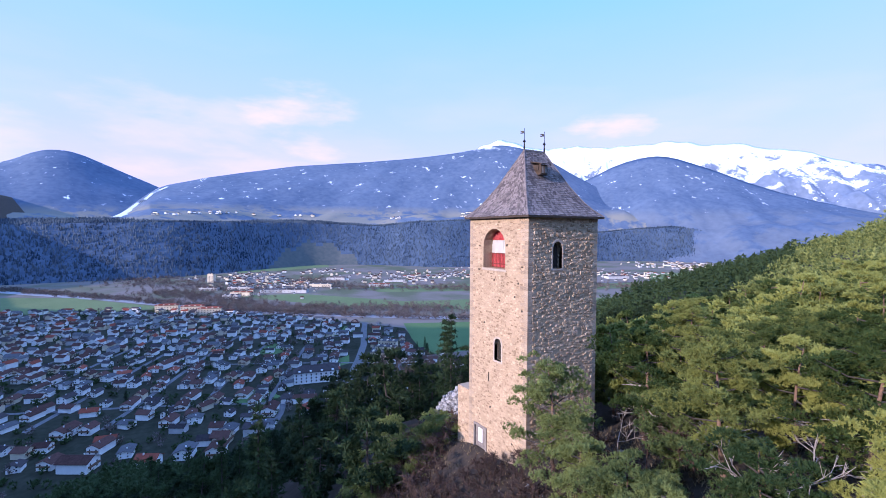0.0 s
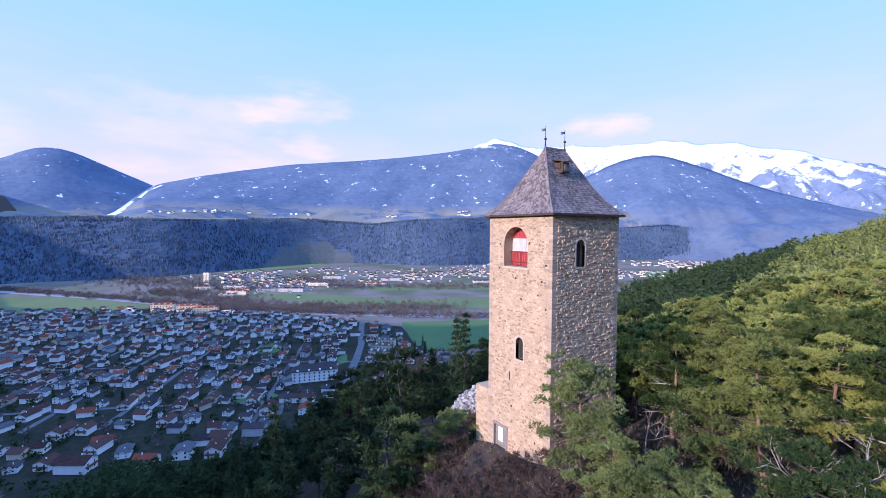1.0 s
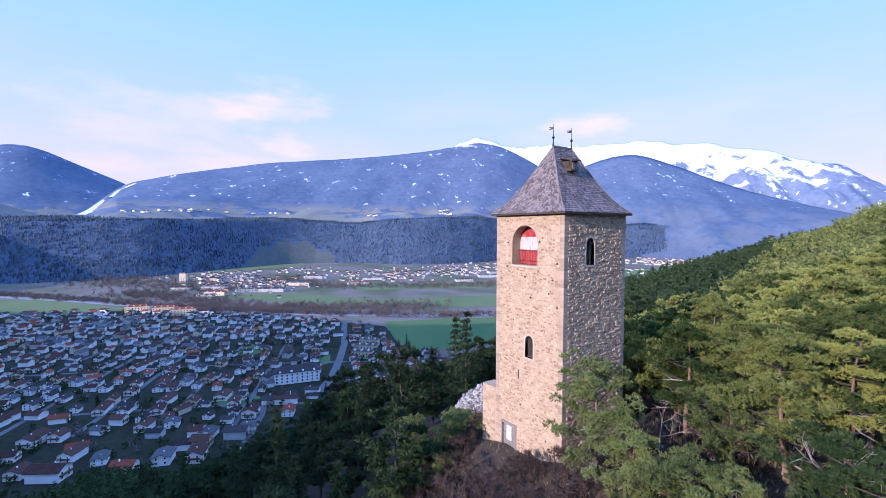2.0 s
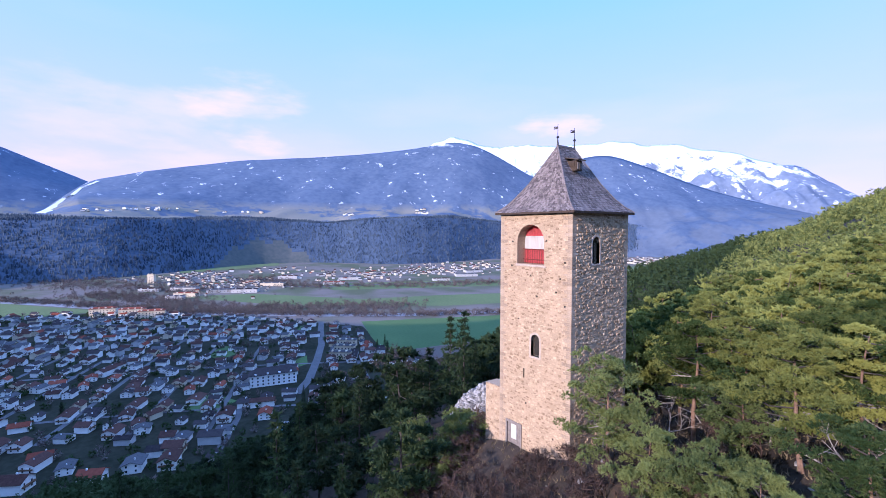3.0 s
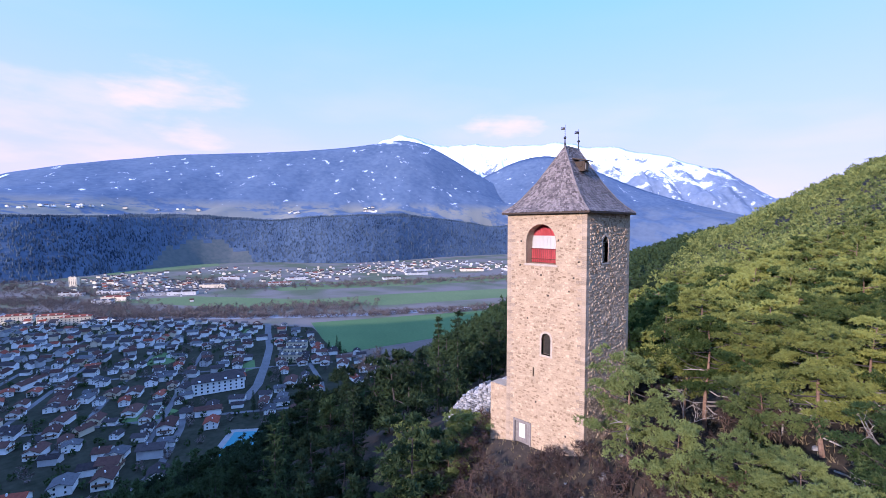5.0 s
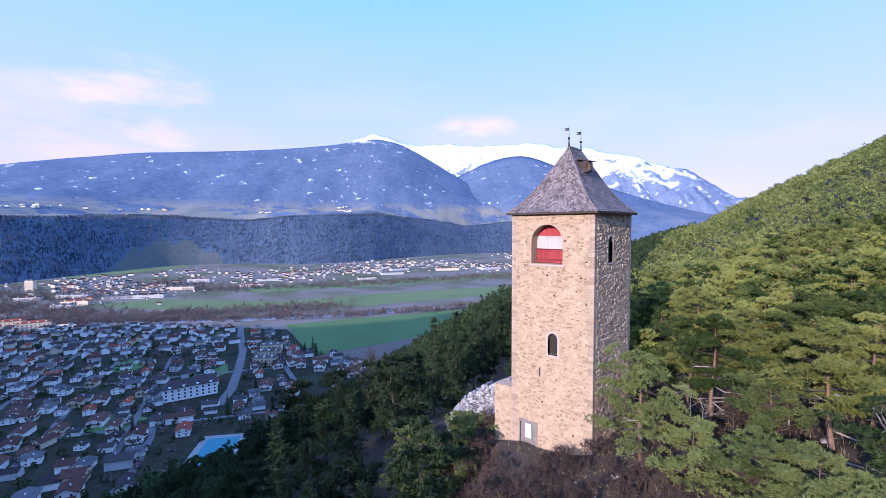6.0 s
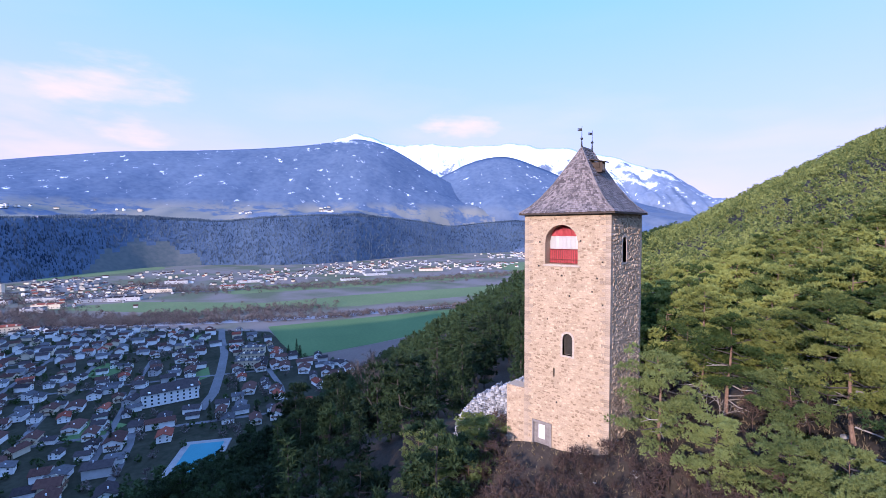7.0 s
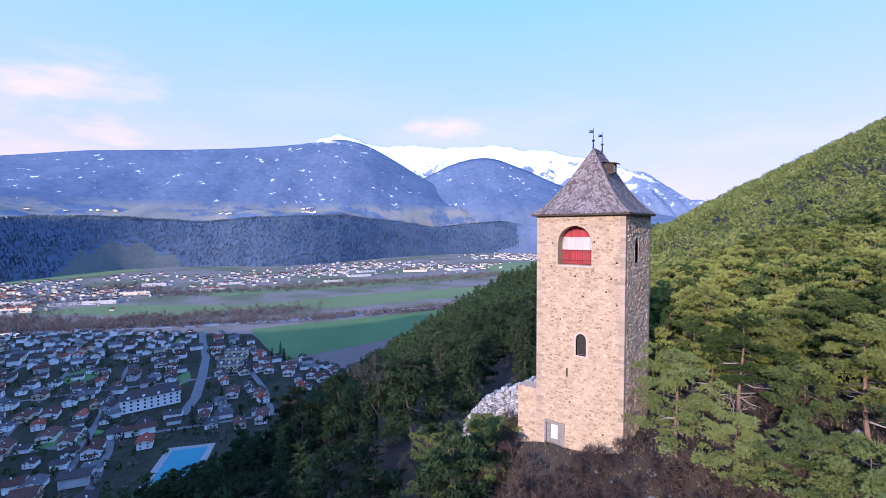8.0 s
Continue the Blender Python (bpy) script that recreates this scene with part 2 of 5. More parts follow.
def slope_sheet(name, label, az0, az1, steps, rows, mat, noise_amount, seed, columns=420, crag=0.05, sharp=1.0):
    """rows: functions of azimuth (degrees) giving distance and height, foot first; steps: cuts between two rows."""
    az = np.linspace(az0, az1, columns)
    R, Z = [], []
    for k in range(len(rows) - 1):
        for s in np.linspace(0, 1, steps, endpoint=(k == len(rows) - 2)):
            ra, za = rows[k](az); rb, zb = rows[k + 1](az)
            R.append(ra + (rb - ra) * s); Z.append(za + (zb - za) * s)
    R, Z = np.array(R), np.array(Z)
    A = np.radians(np.broadcast_to(az, R.shape))
    row = np.arange(R.shape[0])
    rim = (np.minimum(row / 6.0, np.abs(row - (len(rows) - 2) * steps) / (0.7 * steps)).clip(crag, 1) * (row > 0))[:, None]
    Z = Z + ridge_noise(A, R, noise_amount, seed, sharp) * rim
    ob = new(name, grid_mesh(name, R * np.sin(A), R * np.cos(A), Z, mat))
    return tagged(ob, label, "mountain", kind="structure"), (az, R, Z)


def curve(*pairs, soft=0.8):
    a, v = zip(*pairs)
    return lambda az: sum(np.interp(az + d * soft, a, v) for d in (-1, -0.5, 0, 0.5, 1)) / 5


def mountain_material(name, forest, forest2, snow_low, snow_high, speck, meadow=0.0, ragged=520):
    """Conifer slopes, haze blue in their tones, with clearings that hold snow and a snow line that climbs and falls."""
    m = material(name, forest, forest2, 0.004, 0.95, 0.0, 0.03)
    n, l = m.node_tree.nodes, m.node_tree.links
    b, ramp = n["Principled BSDF"], n["Color Ramp"]
    b.inputs["Specular IOR Level"].default_value = 0.05
    g = n.new("ShaderNodeNewGeometry")
    s = n.new("ShaderNodeSeparateXYZ")
    l.new(g.outputs["Position"], s.inputs[0])
    t = n.new("ShaderNodeTexNoise")
    t.inputs["Scale"].default_value, t.inputs["Detail"].default_value, t.inputs["Roughness"].default_value = 0.0065, 8, 0.65
    l.new(g.outputs["Position"], t.inputs["Vector"])
    lift = n.new("ShaderNodeMath")
    lift.operation = "MULTIPLY_ADD"
    lift.inputs[1].default_value = ragged
    l.new(t.outputs["Fac"], lift.inputs[0])
    l.new(s.outputs["Z"], lift.inputs[2])
    line = n.new("ShaderNodeMapRange")
    line.inputs["From Min"].default_value, line.inputs["From Max"].default_value = snow_low + ragged / 2, snow_high + ragged / 2
    l.new(lift.outputs[0], line.inputs["Value"])
    # clearings
    v = n.new("ShaderNodeTexNoise")
    v.inputs["Scale"].default_value, v.inputs["Detail"].default_value, v.inputs["Roughness"].default_value = 0.011, 7, 0.72
    squash = n.new("ShaderNodeMapping")
    squash.inputs["Scale"].default_value = (1.25, 1.25, 0.8)
    l.new(g.outputs["Position"], squash.inputs["Vector"])
    l.new(squash.outputs[0], v.inputs["Vector"])
    cut = n.new("ShaderNodeMapRange")
    cut.inputs["From Min"].default_value, cut.inputs["From Max"].default_value = speck, speck + 0.02
    l.new(v.outputs["Fac"], cut.inputs["Value"])
    zone = n.new("ShaderNodeMapRange")
    zone.inputs["From Min"].default_value, zone.inputs["From Max"].default_value = 110, 200
    l.new(s.outputs["Z"], zone.inputs["Value"])
    both = n.new("ShaderNodeMath")
    both.operation = "MULTIPLY"
    l.new(cut.outputs[0], both.inputs[0]); l.new(zone.outputs[0], both.inputs[1])
    top = n.new("ShaderNodeMath")
    top.operation = "MAXIMUM"
    l.new(both.outputs[0], top.inputs[0]); l.new(line.outputs[0], top.inputs[1])
    low = n.new("ShaderNodeMapRange")
    low.inputs["From Min"].default_value, low.inputs["From Max"].default_value = 0.43, 0.51
    low.inputs["To Max"].default_value = meadow
    l.new(t.outputs["Fac"], low.inputs["Value"])
    fields = n.new("ShaderNodeMapRange")
    fields.inputs["From Min"].default_value, fields.inputs["From Max"].default_value = 170, 110
    l.new(s.outputs["Z"], fields.inputs["Value"])
    lf = n.new("ShaderNodeMath")
    lf.operation = "MULTIPLY"
    l.new(low.outputs[0], lf.inputs[0]); l.new(fields.outputs[0], lf.inputs[1])
    mg = n.new("ShaderNodeMix")
    mg.data_type = "RGBA"
    mg.inputs["B"].default_value = (0.215, 0.205, 0.17, 1)
    l.new(lf.outputs[0], mg.inputs["Factor"]); l.new(ramp.outputs[0], mg.inputs["A"])
    ms = n.new("ShaderNodeMix")
    ms.data_type = "RGBA"
    ms.inputs["B"].default_value = (0.70, 0.74, 0.82, 1)
    l.new(top.outputs[0], ms.inputs["Factor"]); l.new(mg.outputs["Result"], ms.inputs["A"])
    l.new(ms.outputs["Result"], b.inputs["Base Color"])
    return m


# the blue in these mountain tones is distance haze put into the colour
M_MOUNT = mountain_material("hazed_conifer_mountain", (0.062, 0.092, 0.15), (0.118, 0.154, 0.22), 690, 760, 0.632, 0.9)
M_SECOND = mountain_material("hazed_conifer_mountain_below_snow", (0.062, 0.092, 0.152), (0.115, 0.153, 0.225), 690, 760, 0.632, 0.2)
M_SNOWY = mountain_material("hazed_snow_mountain", (0.10, 0.13, 0.19), (0.18, 0.22, 0.30), 400, 520, 0.60, ragged=1500)
# the scarp's blue is haze too, mixed into its woodland tone
M_SCARP = material("hazed_wooded_scarp", (0.036, 0.058, 0.098), (0.075, 0.105, 0.15), 0.01, 0.95, 0.0, 0.08)

main_top = curve((-104, .03), (-95, .028), (-92.8, .062), (-91.1, .085), (-87, .1055), (-83, .121), (-76.8, .1413), (-68.6, .1555), (-63.7, .164),
                 (-57.5, .178), (-53.6, .189), (-51.1, .1975), (-48.1, .187), (-45.3, .163), (-41.1, .1174), (-36.7, .0757), (-32.4, .037), (-25, .02))
second_top = curve((-47, .05), (-42.5, .095), (-40.3, .118), (-36.7, .148), (-33.5, .159), (-31.1, .155), (-27.4, .127), (-23.2, .092), (-20.4, .071), (-14, .035), (-5, .0))
snow_top = curve((-60, .10), (-55, .178), (-53.6, .192), (-51.1, .2055), (-48.1, .1925), (-45, .183), (-36.7, .1815), (-30.7, .181), (-24.3, .167), (-20.5, .150), (-16.3, .1247), (-13.6, .108), (-11.4, .082), (-6.9, .044), (0, .0), soft=0.3)
left_top = curve((-125, .05), (-112, .07), (-103, .1106), (-101.1, .132), (-99.5, .1392), (-97.8, .1352), (-94.7, .111), (-91.3, .085), (-86, .04), (-80, .0))
scarp_top = curve((-125, .012), (-103, .0166), (-94.8, .024), (-84, .026), (-74, .0235), (-66.7, .0192), (-62, .0288), (-56.4, .034), (-49.6, .030), (-44, .0195), (-39.4, .006), (-35, .014), (-30.5, .0185), (-26, .006), (-23, -.02), (-15, -.03))
scarp_foot = curve((-125, 1700), (-103, 1680), (-88, 1600), (-80, 1950), (-69, 2150), (-62, 1900), (-57.8, 1780), (-48, 2150), (-40.4, 2500), (-29.6, 2700), (-15, 2800), soft=6.0)

slope_sheet("mountain_left", "wooded mountain far down the valley, coloured haze blue", -125, -80, 10,
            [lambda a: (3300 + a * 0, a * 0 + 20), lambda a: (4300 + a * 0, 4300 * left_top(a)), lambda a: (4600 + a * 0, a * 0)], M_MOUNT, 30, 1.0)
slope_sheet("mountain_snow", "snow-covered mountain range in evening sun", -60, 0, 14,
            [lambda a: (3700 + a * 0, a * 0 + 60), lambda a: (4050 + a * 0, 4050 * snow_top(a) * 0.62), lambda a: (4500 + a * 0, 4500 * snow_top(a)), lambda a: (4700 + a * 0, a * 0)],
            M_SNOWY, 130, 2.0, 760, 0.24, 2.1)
slope_sheet("mountain_second", "wooded mountain below the snow range, coloured haze blue", -47, -5, 14,
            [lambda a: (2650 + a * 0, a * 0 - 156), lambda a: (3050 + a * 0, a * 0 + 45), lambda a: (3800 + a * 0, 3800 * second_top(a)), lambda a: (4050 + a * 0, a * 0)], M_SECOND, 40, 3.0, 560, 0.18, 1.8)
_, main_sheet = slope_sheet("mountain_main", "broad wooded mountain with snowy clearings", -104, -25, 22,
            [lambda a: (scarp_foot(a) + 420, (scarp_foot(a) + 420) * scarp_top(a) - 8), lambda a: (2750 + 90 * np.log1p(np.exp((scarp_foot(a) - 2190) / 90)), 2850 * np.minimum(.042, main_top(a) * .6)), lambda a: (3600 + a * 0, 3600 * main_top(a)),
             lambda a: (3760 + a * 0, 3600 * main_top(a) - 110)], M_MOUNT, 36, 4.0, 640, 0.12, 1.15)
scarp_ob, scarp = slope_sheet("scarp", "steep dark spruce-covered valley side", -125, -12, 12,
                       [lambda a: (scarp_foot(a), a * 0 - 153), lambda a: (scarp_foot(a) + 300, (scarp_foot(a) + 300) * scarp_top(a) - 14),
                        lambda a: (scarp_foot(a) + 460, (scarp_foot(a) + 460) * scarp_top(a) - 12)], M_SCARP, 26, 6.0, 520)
# a broad meadow climbs into the bay of the scarp, its green drawn towards the scarp's haze blue
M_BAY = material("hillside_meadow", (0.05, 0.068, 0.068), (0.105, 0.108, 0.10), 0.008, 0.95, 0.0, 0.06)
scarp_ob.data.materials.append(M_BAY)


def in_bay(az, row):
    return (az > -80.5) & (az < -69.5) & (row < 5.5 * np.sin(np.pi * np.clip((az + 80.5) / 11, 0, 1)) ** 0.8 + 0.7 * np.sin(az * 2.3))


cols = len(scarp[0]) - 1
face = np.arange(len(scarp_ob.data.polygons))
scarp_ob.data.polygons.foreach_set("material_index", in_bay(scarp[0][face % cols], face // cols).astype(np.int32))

# ---- the tower ----
TX0, TX1, TY0, TY1 = -9.0, 0.0, 0.0, 9.25
T_TOP, T_FOOT = 0.50, -30.0


def arch_outline(u0, u1, z0, z1, pointed=False, steps=9):
    """Outline of an opening with a round or pointed head, in its wall's own plane."""
    w = (u1 - u0) / 2
    rise = w * (1.25 if pointed else 1.0)
    pts = [(u0, z0), (u1, z0)]
    for k in range(steps + 1):
        a = math.pi * k / steps
        pts.append(((u0 + u1) / 2 + w * math.cos(a), z1 - rise + rise * (math.sin(a) ** (0.8 if pointed else 1.0))))
    return pts


def prism(bm, outline, put, d0, d1):
    """An outline pushed through from depth d0 to d1; put(u, z, d) gives the place."""
    a = [bm.verts.new(put(u, z, d0)) for u, z in outline]
    b = [bm.verts.new(put(u, z, d1)) for u, z in outline]
    bm.faces.new(a)
    bm.faces.new(b[::-1])
    for i in range(len(a)):
        j = (i + 1) % len(a)
        bm.faces.new((a[j], a[i], b[i], b[j]))
    bmesh.ops.recalc_face_normals(bm, faces=bm.faces)


front_face = lambda u, z, d: (u, TY0 + d, z)
side_face = lambda u, z, d: (TX1 - d, u, z)
FRONT_OPENINGS = [arch_outline(-6.66, -3.20, -4.68, -0.72), arch_outline(-4.70, -3.66, -13.75, -11.55, True),
                  [(-5.72, -16.2), (-5.53, -16.2), (-5.53, -15.25), (-5.72, -15.25)], [(-8.0, -23.75), (-5.85, -23.75), (-5.85, -21.42), (-8.0, -21.42)]]
SIDE_OPENINGS = [arch_outline(3.06, 4.28, -4.48, -1.92)]
DEPTHS = [1.35, 1.2, 1.2, 0.75]

tower = thing("stone_tower", "square medieval rubble-stone tower with steep shingled roof on the spur", "tower", (-4.5, 4.6, -24))
tower.matrix_basis = Matrix.Identity(4)


bm = bmesh.new()
box(bm, TX0, TX1, TY0, TY1, T_FOOT, T_TOP)
core = part("wall", bm, M_MORTAR, tower, "sand-coloured rubble wall with mortar joints")
cut = bpy.data.meshes.new("cutter")
bm = bmesh.new()
for o, d in zip(FRONT_OPENINGS, DEPTHS):
    one = bmesh.new()
    prism(one, o, front_face, -0.5, d)
    tmp = bpy.data.meshes.new("t"); one.to_mesh(tmp); one.free(); bm.from_mesh(tmp)
for o in SIDE_OPENINGS:
    one = bmesh.new()
    prism(one, o, side_face, -0.5, 1.3)
    tmp = bpy.data.meshes.new("t"); one.to_mesh(tmp); one.free(); bm.from_mesh(tmp)
bm.to_mesh(cut)
bm.free()
cutter = new("cutter", cut)
mod = core.modifiers.new("openings", "BOOLEAN")
mod.operation, mod.solver, mod.object = "DIFFERENCE", "EXACT", cutter
deps = bpy.context.evaluated_depsgraph_get()
shell = bpy.data.meshes.new_from_object(core.evaluated_get(deps))
core.modifiers.clear()
core.data = shell
bpy.data.objects.remove(cutter)

# stones that stand proud of the mortar, course by course
def inside(o, u, z, grow=0.0):
    us, zs = [q[0] for q in o], [q[1] for q in o]
    if not (min(us) - grow < u < max(us) + grow and min(zs) - grow < z < max(zs) + grow):
        return False
    cu, top, w = (min(us) + max(us)) / 2, max(zs), (max(us) - min(us)) / 2
    spring = top - w
    return len(o) < 5 or z < spring or math.hypot(u - cu, z - spring) < w + grow


def stone(verts, faces, put, u0, u1, z0, z1, proud, r):
    """One dressed stone: six-sided outline, bevelled to a smaller raised face."""
    w, h = u1 - u0, z1 - z0
    j = lambda s: r.uniform(-s, s)
    out = [(u0 + 0.18 * w + j(.05), z0), (u1 - 0.15 * w + j(.05), z0 + j(.015)), (u1, z0 + 0.35 * h), (u1 + j(.02), z1 - 0.25 * h),
           (u1 - 0.2 * w + j(.05), z1), (u0 + 0.16 * w + j(.05), z1 + j(.015)), (u0, z1 - 0.3 * h), (u0 + j(.02), z0 + 0.3 * h)]
    cu, cz = (u0 + u1) / 2, (z0 + z1) / 2
    n = len(verts)
    tu, tz = r.uniform(-0.25, 0.25), r.uniform(-0.25, 0.25)
    for q in out:
        verts.append(put(q[0], q[1], 0.03))
    for q in out:
        a, b = cu + (q[0] - cu) * 0.74, cz + (q[1] - cz) * 0.72
        verts.append(put(a, b, -proud * (1 + tu * (a - cu) / w * 2 + tz * (b - cz) / h * 2)))
    for k in range(8):
        m = (k + 1) % 8
        faces.append((n + k, n + m, n + 8 + m, n + 8 + k))
    faces.append(tuple(range(n + 8, n + 16)))


def stone_field(name, label, put, u_from, u_to, z_from, z_to, holes, proud, size, seed, mat, parent, flip=False, corner=0.55):
    r = random.Random(seed)
    verts, faces = [], []
    z = z_from
    while z < z_to:
        h = size * r.uniform(0.45, 0.95)
        u = u_from + corner * r.uniform(0.9, 1.1)
        while u < u_to - corner:
            w = size * r.uniform(0.55, 1.7)
            zz, hh = z + r.uniform(-0.11, 0.11), h * r.uniform(0.6, 1.25)
            u1 = min(u + w, u_to - corner * 0.9)
            c = ((u + u1) / 2, zz + hh / 2)
            if u1 - u > 0.12 and r.random() < 0.93 and not any(inside(o, c[0], c[1], size * 0.5) for o in holes):
                stone(verts, faces, put, u + 0.015, u1 - 0.015, zz + 0.012, min(zz + hh - 0.012, z_to), proud * r.uniform(0.35, 1.5), r)
            u = u1
        z += h
    if flip:
        faces = [f[::-1] for f in faces]
    ob = part_mesh(name, mesh_of(name, verts, faces, mat), parent, label)
    return tagged(ob, kind="stuff")


stone_field("masonry", "warm sandy rubble stones in rough courses", front_face, TX0, TX1, -27.0, 0.3, FRONT_OPENINGS, 0.024, 0.33, 1, M_STONE, tower)
stone_field("masonry", "coarse rubble stones in strong relief", side_face, TY0, TY1, -27.0, 0.3, SIDE_OPENINGS, 0.066, 0.36, 2, M_STONE, tower)
stone_field("masonry", "", lambda u, z, d: (TX0 + d, u, z), TY0, TY1, -27.0, 0.3, [], 0.05, 0.45, 3, M_STONE, tower, True)
stone_field("masonry", "", lambda u, z, d: (u, TY1 - d, z), TX0, TX1, -27.0, 0.3, [], 0.05, 0.45, 4, M_STONE, tower, True)

# long and short corner stones
M_QUOIN = material("corner_stone", (0.25, 0.19, 0.135), (0.50, 0.39, 0.285), 1.3, 0.9, 0.6, 10.0, each=0.22, reach=0.04)
r = random.Random(9)
quoin_shapes = []
for k in range(8):
    bm = bmesh.new()
    a, b, h = (0.95, 0.5, 0.36) if k % 2 else (0.5, 0.95, 0.36)
    a, b = a * r.uniform(0.85, 1.1), b * r.uniform(0.85, 1.1)
    box(bm, -a, 0.022, -0.022, b, 0, h)
    bmesh.ops.bevel(bm, geom=bm.edges[:], offset=0.03, segments=1, affect="EDGES")
    me = bpy.data.meshes.new("quoin")
    bm.to_mesh(me); bm.free(); me.materials.append(M_QUOIN)
    quoin_shapes.append(me)
for cx, cy, sx in ((TX1, TY0, 1), (TX0, TY0, -1)):
    z, k = -25.5, 0
    while z < 0.1:
        m = Matrix.Translation((cx, cy, z)) @ Matrix.Diagonal((sx, 1, 1, 1))
        part_mesh("quoin", quoin_shapes[(k % 2) + 2 * r.randrange(4)], tower, m=m)
        z += 0.375; k += 1
for cy, cx in ((TY1, TX1),):
    z, k = -25.5, 0
    while z < 0.1:
        part_mesh("quoin", quoin_shapes[(k % 2) + 2 * r.randrange(4)], tower, m=Matrix.Translation((cx, cy, z)) @ Matrix.Diagonal((1, -1, 1, 1)))
        z += 0.375; k += 1


def arch_frame(name, o, put, width, proud, mat, label, depth=0.35):
    """A dressed surround that follows an opening's outline."""
    bm = bmesh.new()
    us, zs = [q[0] for q in o], [q[1] for q in o]
    cu, cz = (min(us) + max(us)) / 2, (min(zs) + max(zs)) / 2
    w, h = max(us) - min(us), max(zs) - min(zs)
    big = [(cu + (u - cu) * (1 + 2 * width / w), cz + (z - cz) * (1 + 2 * width / h)) for u, z in o]
    rows = [[bm.verts.new(put(u, z, d)) for u, z in ring] for ring, d in ((o, depth), (o, -proud), (big, -proud), (big, 0.02))]
    for a, b in zip(rows[:-1], rows[1:]):
        for i in range(len(o)):
            j = (i + 1) % len(o)
            bm.faces.new((a[i], a[j], b[j], b[i]))
    bmesh.ops.recalc_face_normals(bm, faces=bm.faces)
    return part(name, bm, mat, tower, label)


M_DRESSED = material("dressed_limestone", (0.33, 0.27, 0.215), (0.54, 0.455, 0.37), 1.5, 0.85, 0.4, 8.0)
arch_frame("window_frame", FRONT_OPENINGS[1], front_face, 0.2, 0.03, M_DRESSED, "pale dressed pointed window surround")
arch_frame("window_frame", SIDE_OPENINGS[0], side_face, 0.17, 0.05, M_DRESSED, "pale dressed round-headed window surround")
# near-black plugs, the shade of the rooms behind put into their colour
for o, put, d in ((FRONT_OPENINGS[1], front_face, 0.5), (FRONT_OPENINGS[2], front_face, 0.3), (SIDE_OPENINGS[0], side_face, 0.6)):
    bm = bmesh.new()
    prism(bm, o, put, d, d + 0.4)
    part("shade_plug", bm, M_DARK, tower, "near-black plug for the unlit room behind the opening")
# wide sill below the great arch
bm = bmesh.new()
box(bm, -6.85, -3.0, -0.05, 1.2, -4.92, -4.69)
bmesh.ops.bevel(bm, geom=bm.edges[:], offset=0.04, segments=1, affect="EDGES")
part("sill", bm, M_DRESSED, tower, "pale stone sill")
# putlog holes left by the scaffold: uncut blocks with the holes' shade as their colour
for u, z in ((-7.25, -2.46), (-7.36, -4.93), (-2.92, -2.29), (-0.75, -4.28), (-4.82, -5.77), (-1.26, -5.82), (-1.73, -7.11), (-0.71, -8.32),
             (-3.99, -7.75), (-6.34, -10.3), (-5.3, -18.74), (-1.9, -21.19)):
    bm = bmesh.new()
    box(bm, u - 0.075, u + 0.075, -0.05, 0.1, z - 0.085, z + 0.085)
    part("putlog_shade_block", bm, M_DARK, tower, "small near-black block for a scaffold hole")
# red-white-red banner hung in the great arch
flag = thing("flag", "red-white-red striped cloth banner hung inside the arched window", "flag", (-4.93, 1.08, -4.6))
stripes = ((0.0, 1.42, M_FLAG_RED), (1.42, 2.72, M_FLAG_WHITE), (2.72, 4.05, M_FLAG_RED))
for z0, z1, mat in stripes:
    bm = bmesh.new()
    cols = 26
    grid = []
    for i in range(5):
        z = z0 + (z1 - z0) * i / 4
        grid.append([bm.verts.new((-1.72 + 3.44 * k / cols, 0.05 * math.sin(k * 0.9 + z * 0.6) + 0.03 * math.sin(k * 2.1), z)) for k in range(cols + 1)])
    for a, b in zip(grid[:-1], grid[1:]):
        for k in range(cols):
            bm.faces.new((a[k], a[k + 1], b[k + 1], b[k]))
    bmesh.ops.solidify(bm, geom=bm.faces[:], thickness=0.02)
    part("stripe", bm, mat, flag, "red stripe" if mat is M_FLAG_RED else "white stripe")
# railing in front of the banner
rail = thing("window_railing", "thin dark-red iron railing across the arched window", "railing", (-4.93, 0.86, -4.66))
M_RAIL = material("rust_red_iron", (0.12, 0.03, 0.025), (0.24, 0.07, 0.05), 4.0, 0.6, 0.1)
for z in (0.42, 1.45):
    bm = bmesh.new()
    rod(bm, (-1.72, 0, z), (1.72, 0, z), 0.035, 0.035, 6)
    part("top_rail" if z > 1 else "lower_rail", bm, M_RAIL, rail)
for k in range(15):
    bm = bmesh.new()
    x = -1.6 + 3.2 * k / 14
    rod(bm, (x, 0, 0), (x, 0, 1.45), 0.016, 0.016, 5)
    part("bar", bm, M_RAIL, rail)
# the low door
door = thing("door_1", "grey plank doorway with a white door leaf in the tower foot", "door", (-6.9, 0.0, -23.75), kind="structure")
for x0, x1, z0, z1 in ((-1.12, -0.95, 0, 2.35), (0.9, 1.08, 0, 2.35), (-1.12, 1.08, 2.35, 2.6)):
    bm = bmesh.new()
    box(bm, x0, x1, -0.10, 0.18, z0, z1)
    part("door_frame", bm, M_GREY_WOOD, door)
for k in range(8):
    bm = bmesh.new()
    x = -0.94 + 0.23 * k
    box(bm, x, x + 0.215, 0.10, 0.15, 0, 2.34)
    part("plank", bm, M_GREY_WOOD, door)
bm = bmesh.new()
box(bm, -0.42, 0.30, 0.02, 0.08, 0.72, 2.2)
